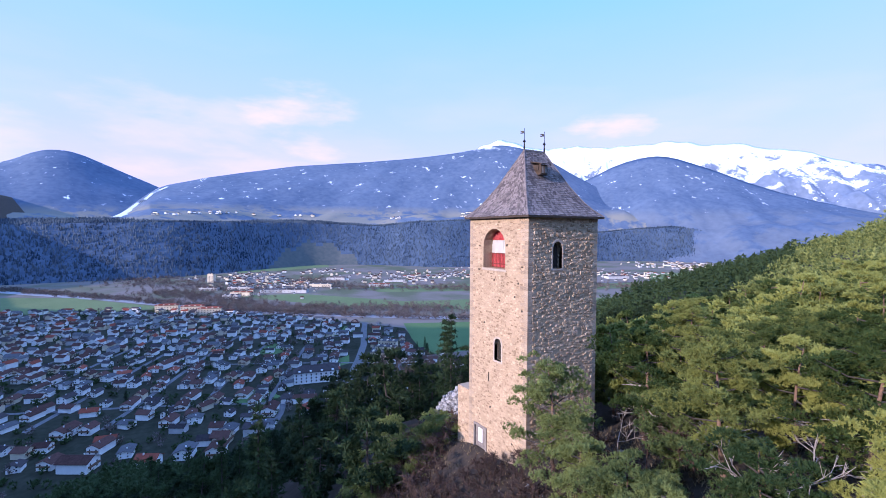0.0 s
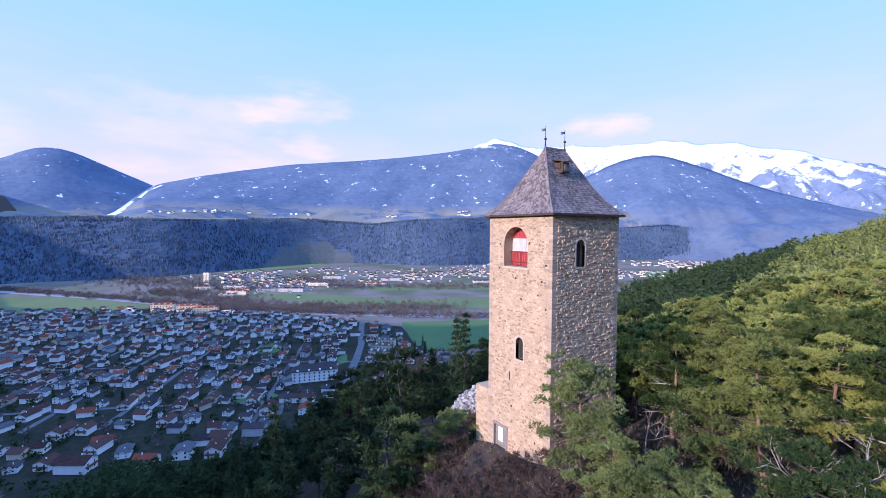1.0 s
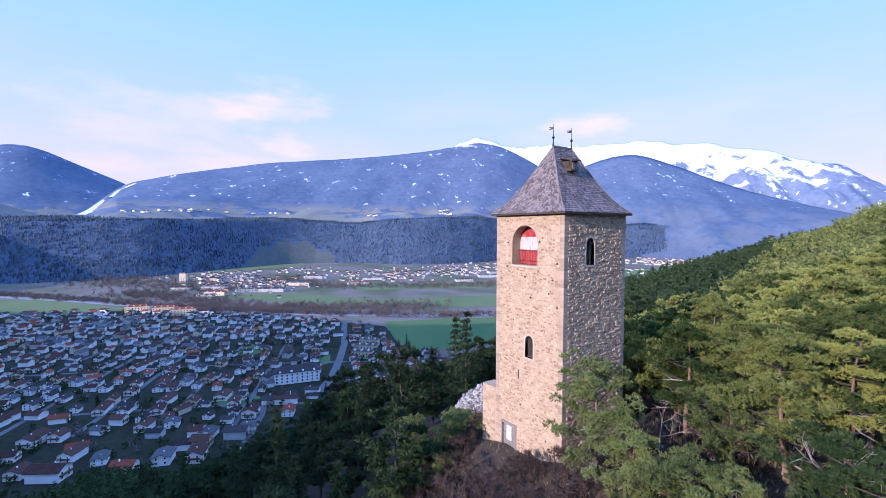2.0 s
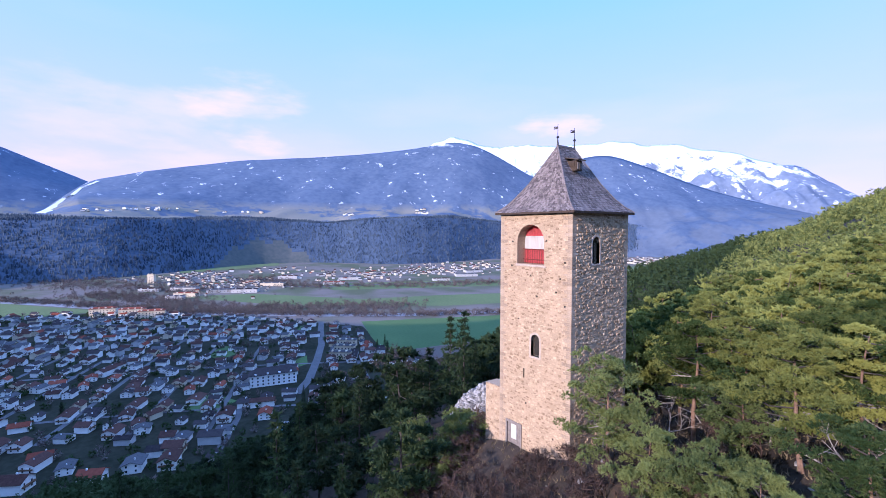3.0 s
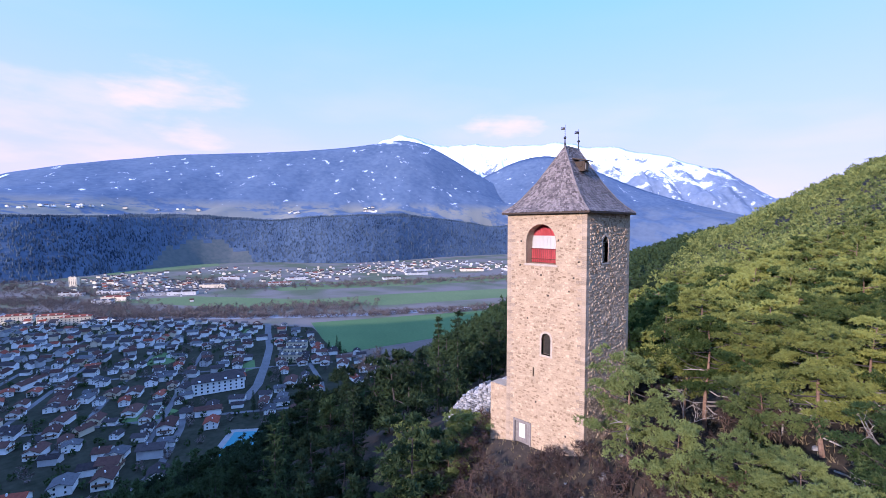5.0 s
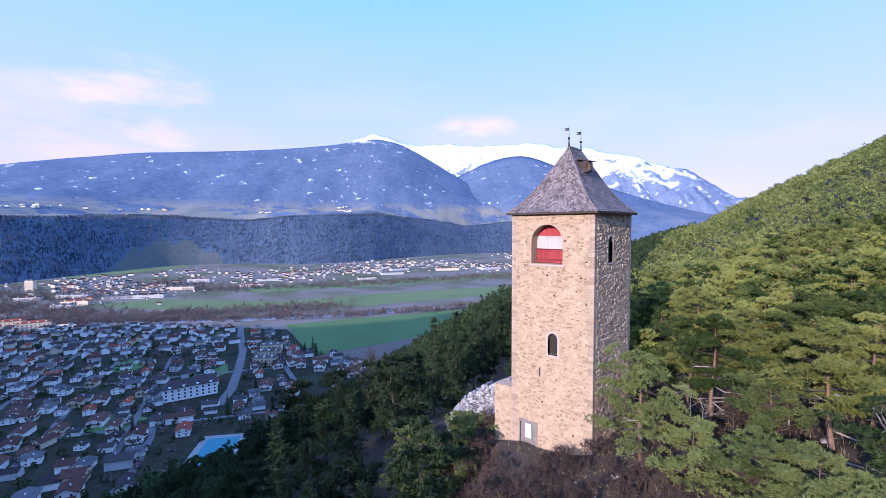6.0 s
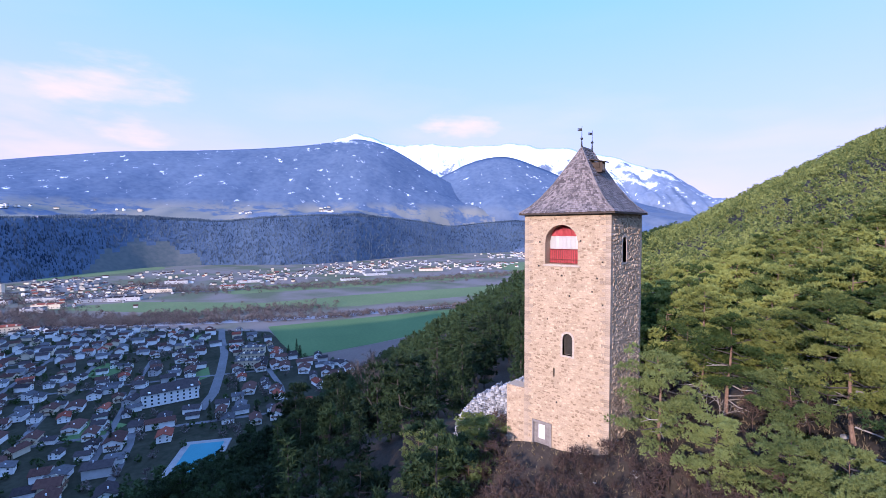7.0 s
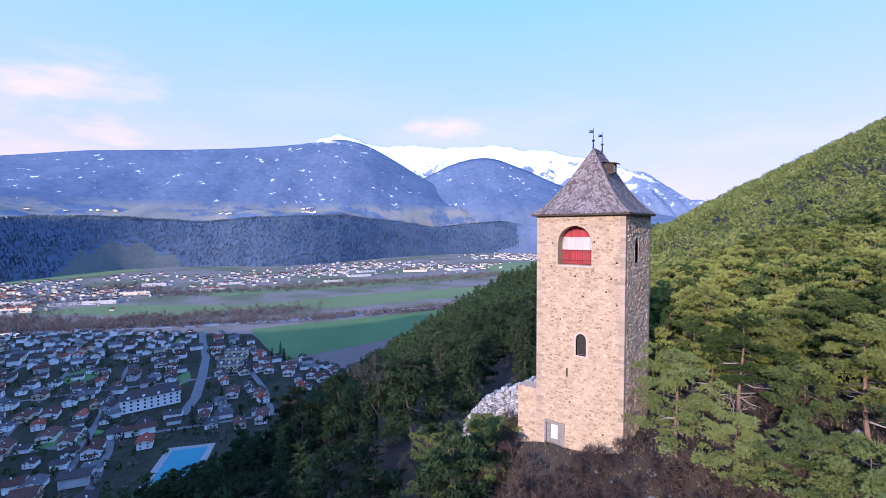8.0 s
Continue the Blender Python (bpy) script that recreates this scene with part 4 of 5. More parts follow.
def scatter(x0, x1, y0, y1, gap, keep, r):
    """Places on an uneven lattice for which keep() holds."""
    out = []
    for x in np.arange(x0, x1, gap):
        for y in np.arange(y0, y1, gap):
            px, py = x + r.uniform(-0.45, 0.45) * gap, y + r.uniform(-0.45, 0.45) * gap
            if keep(px, py):
                out.append((px, py))
    return out


def crest_x(y):
    return -8.0 - 0.17 * max(y, 0)


def free(x, y, gap):
    return all((x - a) ** 2 + (y - b) ** 2 > gap * gap for a, b, *_ in spots) and not (-11 < x < 2.2 and -2 < y < 11.5)


EYE = (20.0, -36.0)
# the sunny hill: more of the same pines close by, plainer ones behind
r = np.random.default_rng(31)
near = scatter(2, 32, 8, 34, 4.5, lambda x, y: x < 14 + 0.13 * (y + 43) + 6 and free(x, y, 3.4) and (x - 13) ** 2 + (y - 3) ** 2 > 9, r)
near += scatter(-13, 2, 13.5, 34, 4.6, lambda x, y: x > crest_x(y) - 1 and free(x, y, 3.0), r)
HILLSIDE = "green pine on the sunny hillside"
mids = []
for k in range(5):
    ob = simple_pine("hill_pine", HILLSIDE, 60 + k, 8.2 + 0.5 * k, 0.25, 2.5 + 0.12 * k, 15, 13, 0.40, 0.125, 5, M_NEEDLE, "hillside pines")
    mids.append(ob)
for x, y in near:
    source = pines[[1, 3, 5, 2, 7, 9][int(r.integers(6))]] if y < 17 and x > 2 else mids[int(r.integers(5))]
    stand_copy(source, x, y, r.uniform(0, 360), r.uniform(0.85, 1.08))
places = scatter(-40, 48, 34, 112, 4.4, lambda x, y: crest_x(y) - 6 < x < 16 + 0.13 * (y + 43) + 6 and free(x, y, 4), r)
for k, (x, y) in enumerate(places):
    if k < 5:
        stand(mids[k], x, y, 50 * k)
    else:
        stand_copy(mids[int(r.integers(5))], x, y, r.uniform(0, 360), r.uniform(0.85, 1.2))


def far_forest(name, label, points, heights, spread, blades, length, width, mat, r, slender=False):
    """Woods too far off to count: crowns of broad tufts joined in one mesh."""
    p = np.array(points)
    z = ground_height(p[:, 0], p[:, 1])
    n = len(p)
    u = r.normal(size=(n, blades, 3)); u /= np.linalg.norm(u, axis=2, keepdims=True)
    u[:, :, 2] = np.abs(u[:, :, 2])
    h = heights[:, None]
    f = r.uniform(0, 1, (n, blades))
    wide = spread * ((1.05 - f) if slender else np.sqrt(1.02 - f * f)) * h / 9.0
    lift = (0.15 + 0.8 * f) * h if slender else (0.45 + 0.5 * f) * h
    c = np.stack((p[:, None, 0] + u[:, :, 0] * wide, p[:, None, 1] + u[:, :, 1] * wide, z[:, None] + lift), 2)
    ax = u.copy(); ax[:, :, 2] += 0.3 if not slender else -0.15
    quads = tufts(c.reshape(-1, 3), ax.reshape(-1, 3), length, width, 2, r)
    ob = new(name, blades_mesh(name, quads, mat))
    return tagged(ob, label, "forest", kind="stuff")


pts = scatter(-150, 190, 101, 760, 5.6, lambda x, y: crest_x(y) - 10 < x < 22 + 0.14 * (y + 43) + 8, r)
far_forest("hill_forest", "dense sunlit pine forest on the hillside", pts, r.uniform(6.5, 13.0, len(pts)), 2.6, 62, 1.0, 0.27, M_NEEDLE_FAR, r)

# the shady slope on the valley side; its pines have shade put into their needle colour
SHADY = "dark shaded conifer on the steep valley slope"
darks = [simple_pine("slope_pine", "dark shaded pine on the steep valley slope", 80 + k, 10.0 + k, 0.3, 2.8, 13, 9, 0.54, 0.15, 5, M_SHADY_NEEDLE, "slope pines") for k in range(3)]
darks += [spruce("spruce", SHADY, 90 + k, 11.0 + 1.5 * k, 2.3, M_SHADY_NEEDLE) for k in range(3)]
left_spots = [(-21.5, -12.5), (-35.5, -6.2), (-27, -13), (-31, 1), (-49, -18), (-42, -10), (-24, -19), (-22, 6), (-30, 10), (-15, -15.5), (-19, -18.5), (-28, -7), (-36, -15), (-33, -22), (-43, -24), (-25, -2), (-39, -1)]


def on_slope(x, y):
    if x > crest_x(y) - 4 or (x > -21 and -9 < y < 5):
        return False
    return not (x > -30 and y < -24)


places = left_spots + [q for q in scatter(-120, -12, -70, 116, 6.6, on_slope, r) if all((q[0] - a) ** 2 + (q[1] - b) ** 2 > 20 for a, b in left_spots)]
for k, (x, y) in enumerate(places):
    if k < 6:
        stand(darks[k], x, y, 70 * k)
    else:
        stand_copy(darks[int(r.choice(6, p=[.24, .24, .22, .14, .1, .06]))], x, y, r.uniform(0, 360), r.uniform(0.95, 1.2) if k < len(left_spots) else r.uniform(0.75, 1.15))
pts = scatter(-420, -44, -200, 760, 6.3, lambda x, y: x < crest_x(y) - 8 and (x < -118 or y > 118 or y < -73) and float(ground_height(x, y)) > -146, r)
far_forest("slope_forest", "dense dark conifer forest falling to the valley", pts, r.uniform(9, 15, len(pts)), 2.7, 44, 1.4, 0.38, M_SHADY_NEEDLE, r, True)

# spruces on the far valley side
az, R, Z = scarp
k = 42000
i, j, between = r.integers(0, R.shape[0] - 1, k), r.integers(0, R.shape[1], k), r.uniform(0, 1, k)
h = r.uniform(7, 16, k)
verts, faces = [], []
A = np.radians(az[j] + r.uniform(-0.11, 0.11, k))
rr = R[i, j] + (R[i + 1, j] - R[i, j]) * between
cx, cy, cz = rr * np.sin(A), rr * np.cos(A), Z[i, j] + (Z[i + 1, j] - Z[i, j]) * between - 4
h = np.where(in_bay(az[j], i - 0.6), 0.4, h)
ring = np.array([(math.cos(q), math.sin(q)) for q in (0.3, 1.87, 3.44, 5.01)])
V = np.zeros((k, 5, 3))
V[:, :4, 0] = cx[:, None] + ring[None, :, 0] * h[:, None] * 0.26
V[:, :4, 1] = cy[:, None] + ring[None, :, 1] * h[:, None] * 0.26
V[:, :4, 2] = cz[:, None]
V[:, 4] = np.stack((cx, cy, cz + h), 1)
base = np.arange(k)[:, None, None] * 5
F = (base + np.array([(0, 1, 4), (1, 2, 4), (2, 3, 4), (3, 0, 4)])[None]).reshape(-1, 3)
# far spruces carry the same painted haze as the slope under them
M_FAR_WOOD = material("hazed_far_spruce", (0.024, 0.040, 0.068), (0.10, 0.128, 0.155), 0.006, 0.95, 0.0, 0.012, island=0.28, spec=0.03)
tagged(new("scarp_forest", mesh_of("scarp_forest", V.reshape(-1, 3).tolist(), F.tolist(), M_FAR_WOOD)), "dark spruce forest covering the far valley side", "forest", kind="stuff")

# ---- the valley floor: fields, river, roads ----
def sheet(name, label, corners, mat, lift, category="field"):
    """A level patch of ground a little above the valley floor."""
    bm = bmesh.new()
    bm.faces.new([bm.verts.new((x, y, VALLEY + lift)) for x, y in corners])
    bmesh.ops.recalc_face_normals(bm, faces=bm.faces)
    if bm.faces[:][0].normal.z < 0:
        bmesh.ops.reverse_faces(bm, faces=bm.faces[:])
    me = bpy.data.meshes.new(name)
    bm.to_mesh(me); bm.free(); me.materials.append(mat)
    return tagged(new(name, me), label, category, kind="structure")


def strip(name, label, line, width, mat, lift, category="road"):
    """A band of even width along a line of places."""
    pts = [Vector((x, y, 0)) for x, y in line]
    left, right = [], []
    for k, p in enumerate(pts):
        d = (pts[min(k + 1, len(pts) - 1)] - pts[max(k - 1, 0)]).normalized()
        n = Vector((-d.y, d.x, 0)) * width / 2
        left.append(p + n); right.append(p - n)
    verts = [(q.x, q.y, VALLEY + lift) for q in left + right]
    k = len(pts)
    faces = [(i, k + i, k + i + 1, i + 1) for i in range(k - 1)]
    return tagged(new(name, mesh_of(name, verts, faces, mat)), label, category, kind="structure")


M_GRASS = material("spring_meadow", (0.055, 0.11, 0.035), (0.095, 0.16, 0.055), 0.012, 0.95, 0.0, 0.3)
M_PALE_GRASS = material("pale_meadow", (0.085, 0.125, 0.045), (0.145, 0.185, 0.075), 0.01, 0.95, 0.0, 0.2)
M_PLOUGH = material("ploughed_earth", (0.10, 0.075, 0.065), (0.17, 0.13, 0.11), 0.02, 0.95, 0.0, 0.4)
M_RIVER = material("river_gravel_water", (0.20, 0.20, 0.22), (0.34, 0.34, 0.37), 0.01, 0.5, 0.0, 0.1)
M_ROAD = material("asphalt", (0.085, 0.085, 0.09), (0.15, 0.15, 0.158), 0.1, 0.9, 0.0, 1.0)
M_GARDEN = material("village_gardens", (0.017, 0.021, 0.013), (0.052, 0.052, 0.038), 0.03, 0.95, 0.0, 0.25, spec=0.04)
sheet("field", "bright green meadow beside the river", [(-622, 300), (-487, 602), (-440, 540), (-416, 476), (-411, 410), (-420, 340), (-440, 238), (-520, 262)], M_GRASS, 0.22)
sheet("field", "brown ploughed field below the wood", [(-438, 236), (-418, 340), (-409, 410), (-414, 476), (-438, 540), (-350, 540), (-300, 330), (-330, 275)], M_PLOUGH, 0.16)
sheet("field", "long pale green meadow across the river", [(-1113, 94), (-1054, 248), (-832, 411), (-774, 589), (-592, 963), (-522, 847), (-660, 497), (-873, 239)], M_PALE_GRASS, 0.16)
sheet("field", "pale green meadow at the town edge", [(-1315, -344), (-1237, -207), (-986, -26), (-981, -194), (-1066, -286)], M_PALE_GRASS, 0.16)
sheet("field", "green meadow between river and town", [(-1150, 420), (-980, 820), (-820, 1150), (-700, 1180), (-840, 760), (-1000, 420)], M_PALE_GRASS, 0.2)
sheet("field", "green meadow far up the valley", [(-1000, 1500), (-700, 2400), (-300, 2300), (-420, 1400), (-700, 1150)], M_PALE_GRASS, 0.16)
sheet("field", "green meadow under the scarp", [(-1700, 180), (-1850, 560), (-2150, 640), (-2050, 220)], M_PALE_GRASS, 0.4)
strip("river", "pale grey river between bare trees", [(-1500, -420), (-1150, -120), (-900, 60), (-720, 262), (-620, 400), (-500, 640), (-360, 1100), (-250, 1700)], 26, M_RIVER, 0.12, "river")
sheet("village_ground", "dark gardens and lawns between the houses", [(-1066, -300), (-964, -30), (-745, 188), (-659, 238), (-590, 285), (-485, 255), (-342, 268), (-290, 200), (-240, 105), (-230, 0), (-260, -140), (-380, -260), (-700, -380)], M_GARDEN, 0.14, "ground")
U, V = Vector((0.90, -0.44, 0)).normalized(), Vector((0.44, 0.90, 0)).normalized()
ORIGIN = Vector((-400, 120, 0))


def street_point(u, v):
    p = ORIGIN + U * u + V * v
    return (p.x, p.y)


def in_polygon(x, y, poly):
    hit = False
    for (x0, y0), (x1, y1) in zip(poly, poly[1:] + poly[:1]):
        if (y0 > y) != (y1 > y) and x < (x1 - x0) * (y - y0) / (y1 - y0) + x0:
            hit = not hit
    return hit


VILLAGE = [(-1066, -290), (-964, -40), (-745, 180), (-659, 232), (-590, 278), (-485, 250), (-345, 262), (-325, 190), (-290, 120), (-262, 20), (-270, -130), (-390, -250), (-700, -370)]


strip("road", "grey asphalt main road through the village", [(-660, 248), (-600, 222), (-524, 192), (-460, 160), (-401, 128), (-370, 104)], 8.5, M_ROAD, 0.34)
for v in (-330, -276, -222, -168, -114, -60):
    strip("road", "narrow grey village street", [q for q in (street_point(u, v + 4 * math.sin(u / 90)) for u in range(-620, 140, 40)) if in_polygon(*q, VILLAGE)], 4.6, M_ROAD, 0.28)
for u in (-470, -330, -190, -60, 60):
    strip("road", "narrow grey village lane", [q for q in (street_point(u + 5 * math.sin(v / 70), v) for v in range(-340, 100, 30)) if in_polygon(*q, VILLAGE)], 4.2, M_ROAD, 0.31)
strip("road", "narrow grey lane to the last houses", [(-430, 196), (-369, 176), (-312, 149)], 5, M_ROAD, 0.36)
strip("road", "narrow grey lane beside the pool", [(-384, 62), (-346, 49), (-318, 36), (-295, 24), (-278, 8)], 5, M_ROAD, 0.36)
for patch in ([(-640, 188), (-652, 224), (-604, 206), (-592, 174)], [(-470, 132), (-486, 158), (-452, 146), (-444, 122)], [(-560, 60), (-590, 92), (-548, 104), (-530, 74)], [(-392, 20), (-420, 44), (-386, 58), (-368, 34)]):
    sheet("field", "small green lawn between the houses", patch, M_GRASS, 0.2)
strip("road", "pale motorway across the valley", [(-1900, -160), (-1500, 60), (-1250, 230), (-1080, 420), (-950, 800), (-800, 1300)], 16, M_ROAD, 0.5)

# swimming pool
M_POOL = material("pool_water", (0.025, 0.15, 0.19), (0.04, 0.20, 0.245), 0.05, 0.4, 0.05, 1.0, spec=0.1)
M_DECK = material("pale_paving", (0.17, 0.17, 0.175), (0.27, 0.27, 0.27), 0.3, 0.85)
pool = thing("swimming_pool", "turquoise outdoor swimming pool with pale paved edge", "pool", (-290, 72, VALLEY + 0.6), turn=-37.4)
bm = bmesh.new()
box(bm, -24, 24, -15, 15, -0.4, 0.45)
part("deck", bm, M_DECK, pool)
bm = bmesh.new()
box(bm, -19.5, 20.5, -10.5, 11, 0.3, 0.5)
part("water", bm, M_POOL, pool, "still turquoise water")
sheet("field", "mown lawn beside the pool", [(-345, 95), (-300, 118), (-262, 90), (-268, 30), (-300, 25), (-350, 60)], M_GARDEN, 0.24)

# ---- the village houses ----
ROOFS = [material("slate_roof", (0.026, 0.022, 0.024), (0.068, 0.058, 0.06), 0.6, 0.9, 0.2, 4.0, each=0.3, spec=0.06),
         material("brown_tile_roof", (0.046, 0.025, 0.022), (0.11, 0.06, 0.05), 0.6, 0.9, 0.2, 4.0, each=0.3, spec=0.06),
         material("red_tile_roof", (0.16, 0.045, 0.03), (0.27, 0.085, 0.055), 0.6, 0.9, 0.2, 4.0, each=0.3, spec=0.06),
         material("grey_concrete_roof", (0.05, 0.05, 0.055), (0.11, 0.11, 0.118), 0.6, 0.9, 0.2, 4.0, each=0.3, spec=0.06)]
PLASTER = [material("white_plaster", (0.80, 0.79, 0.78), (0.89, 0.88, 0.87), 0.3, 0.85, 0.1, 3.0, each=0.2),
           material("cream_plaster", (0.58, 0.50, 0.38), (0.72, 0.64, 0.50), 0.3, 0.85, 0.1, 3.0, each=0.2),
           material("grey_plaster", (0.40, 0.40, 0.41), (0.56, 0.56, 0.57), 0.3, 0.85, 0.1, 3.0, each=0.2)]
M_WINDOW = material("dark_window_glass", (0.02, 0.025, 0.03), (0.05, 0.055, 0.065), 1.0, 0.1, 0.0, spec=0.5)
M_BALCONY = material("brown_balcony_wood", (0.09, 0.05, 0.03), (0.18, 0.11, 0.07), 1.0, 0.8)


def gable(bm, w, l, z0, rise, over, thick):
    """A gabled roof with overhang, ridge along x."""
    for s in (-1, 1):
        m = Matrix.Identity(4)
        v = [bm.verts.new(q) for q in ((-l / 2 - over, s * (w / 2 + over), z0 - over * rise / (w / 2)), (l / 2 + over, s * (w / 2 + over), z0 - over * rise / (w / 2)),
                                       (l / 2 + over, 0, z0 + rise), (-l / 2 - over, 0, z0 + rise))]
        t = [bm.verts.new(q.co + Vector((0, 0, thick))) for q in v]
        bm.faces.new(v if s > 0 else v[::-1]); bm.faces.new(t[::-1] if s > 0 else t)
        for k in range(4):
            j = (k + 1) % 4
            bm.faces.new((v[k], v[j], t[j], t[k]))
    bmesh.ops.recalc_face_normals(bm, faces=bm.faces)


def house(label, w, l, h, rise, wall_mat, roof_mat, at, windows=3, balcony=True, storeys=2):
    t = thing("house", label, "house", at, "village houses")
    bm = bmesh.new()
    box(bm, -l / 2, l / 2, -w / 2, w / 2, -1.0, h)
    for x in (-l / 2, l / 2):
        q = [bm.verts.new(c) for c in ((x, -w / 2, h), (x, w / 2, h), (x, 0, h + rise))]
        bm.faces.new(q)
    part("wall", bm, wall_mat, t)
    bm = bmesh.new()
    gable(bm, w, l, h, rise, 0.9, 0.25)
    part("roof", bm, roof_mat, t)
    bm = bmesh.new()
    box(bm, l * 0.15, l * 0.15 + 0.7, 0.6, 1.3, h, h + rise + 0.9)
    part("chimney", bm, wall_mat, t)
    bm = bmesh.new()
    box(bm, 0, 0.06, -0.5, 0.5, 0, 1.25)
    win = bpy.data.meshes.new("window")
    bm.to_mesh(win); bm.free(); win.materials.append(M_WINDOW)
    for s in range(storeys):
        for k in range(windows):
            y = (k - (windows - 1) / 2) * w / windows * 0.95
            part_mesh("window", win, t, m=Matrix.Translation((l / 2, y, 0.9 + 2.8 * s)))
    if balcony:
        bm = bmesh.new()
        box(bm, l / 2, l / 2 + 1.2, -w * 0.42, w * 0.42, 2.75, 3.65)
        part("balcony", bm, M_BALCONY, t, "brown wooden balcony")
    return t


kinds = [(0, 0, "white house with slate roof"), (0, 1, "white house with brown tiled roof and balcony"), (0, 2, "white house with red tiled roof"), (0, 3, "white house with pale grey roof"),
         (1, 1, "cream house with brown tiled roof"), (0, 0, "small white house with dark roof"), (2, 0, "grey rendered house with slate roof"), (0, 1, "long white house with brown roof")]
sizes = [(9.5, 12, 5.4, 2.4), (10, 13, 5.6, 2.6), (9, 12.5, 5.2, 2.5), (10.5, 12, 5.0, 1.9), (9.5, 11.5, 5.6, 2.6), (8, 9.5, 4.4, 2.0), (10, 15, 6.0, 2.2), (11, 19, 6.2, 2.6)]
r = np.random.default_rng(77)
spots_v = []
for u in np.arange(-760, 170, 18.0):
    for v in np.arange(-740, 330, 20.5):
        uu, vv = u + r.uniform(-7, 7) + 9 * math.sin(v / 60), v + r.uniform(-6, 6) + 13 + 9 * math.sin(u / 110)
        x, y = street_point(uu, vv)
        if not in_polygon(x, y, VILLAGE) or r.random() < 0.13:
            continue
        if abs(vv - 8 - 0) < 9 and -320 < uu < 30:
            continue
        if (x + 290) ** 2 + (y - 72) ** 2 < 42 ** 2 or (x + 411) ** 2 + (y - 96) ** 2 < 26 ** 2:
            continue
        spots_v.append((x, y))
spots_v.sort(key=lambda q: (q[0] - 20) ** 2 + (q[1] + 36) ** 2)
base_turn = math.degrees(math.atan2(U.y, U.x))
makers = []
for k, (x, y) in enumerate(spots_v[:300]):
    turn = base_turn + (90 if r.random() < 0.35 else 0) + r.normal(0, 10)
    if turn - base_turn > 45 and r.random() < 0.5:
        turn += 180
    if k < 8:
        a, b, text = kinds[k]
        ob = house(text, *sizes[k], PLASTER[a], ROOFS[b], (x, y, VALLEY + 0.5), windows=2, balcony=k % 3 == 1)
        ob.matrix_basis = pose(x, y, VALLEY + 0.5, 0, 0, turn)
        makers.append(ob)
    else:
        c = copy_thing(makers[int(r.choice(8, p=[.17, .18, .10, .12, .12, .13, .08, .1]))], pose(x, y, VALLEY + 0.5, 0, 0, turn))
        c.scale = (r.uniform(0.7, 1.0), r.uniform(0.7, 1.0), r.uniform(0.62, 0.85))


def joined_houses(name, label, places, r, white=(.75, .12, .13)):
    """Houses too far off to pick apart: walls and gabled roofs, joined by material."""
    groups = {}
    for x, y, size, *level in places:
        w, l, h, rise = r.uniform(8, 12) * size, r.uniform(10, 18) * size, r.uniform(4.5, 7.5) * size, r.uniform(1.6, 2.6)
        m = pose(x, y, level[0] if level else VALLEY + 0.8, 0, 0, base_turn + r.choice((0, 90)) + r.normal(0, 7))
        wall = groups.setdefault(("w", int(r.choice(3, p=white))), ([], []))
        i = len(wall[0])
        wall[0].extend(tuple(m @ Vector(q)) for q in ((-l / 2, -w / 2, -1), (l / 2, -w / 2, -1), (l / 2, w / 2, -1), (-l / 2, w / 2, -1), (-l / 2, -w / 2, h), (l / 2, -w / 2, h), (l / 2, w / 2, h), (-l / 2, w / 2, h), (-l / 2, 0, h + rise), (l / 2, 0, h + rise)))
        wall[1].extend(tuple(i + q for q in f) for f in ((0, 1, 5, 4), (2, 3, 7, 6), (1, 2, 6, 9, 5), (3, 0, 4, 8, 7)))
        roof = groups.setdefault(("r", int(r.choice(4, p=[.35, .3, .1, .25]))), ([], []))
        i, o = len(roof[0]), 0.8
        roof[0].extend(tuple(m @ Vector(q)) for q in ((-l / 2 - o, -w / 2 - o, h - .3), (l / 2 + o, -w / 2 - o, h - .3), (l / 2 + o, 0, h + rise + .25), (-l / 2 - o, 0, h + rise + .25), (-l / 2 - o, w / 2 + o, h - .3), (l / 2 + o, w / 2 + o, h - .3)))
        roof[1].extend(tuple(i + q for q in f) for f in ((0, 1, 2, 3), (3, 2, 5, 4)))
    for (kind, k), (v, f) in groups.items():
        mat = PLASTER[k] if kind == "w" else ROOFS[k]
        tagged(new(name, mesh_of(name, v, f, mat)), label, "houses", kind="stuff")


joined_houses("far_village", "far rows of white village houses", [(x, y, 0.76) for x, y in spots_v[300:]], r)
town = []
for cx, cy, sx, sy, n, size in ((-1420, 190, 130, 60, 34, 1.5), (-1230, 230, 100, 70, 30, 1.3), (-1560, 240, 90, 60, 16, 1.5), (-1330, 620, 130, 110, 36, 1.5), (-1260, 860, 90, 130, 34, 1.4),
                                (-1330, 1180, 120, 120, 40, 1.6), (-1000, 1330, 90, 110, 26, 1.6), (-1060, 2050, 160, 160, 70, 1.9), (-620, 1900, 60, 100, 14, 1.8), (-1650, 480, 60, 60, 14, 1.4), (-560, 2400, 120, 120, 26, 2.0)):
    town += [(cx + r.normal(0, sx), cy + r.normal(0, sy), size * r.uniform(0.25, 0.6)) for _ in range(int(n * 2.6))]
joined_houses("far_town", "far white houses and sheds across the river", town, r, (.10, .38, .52))


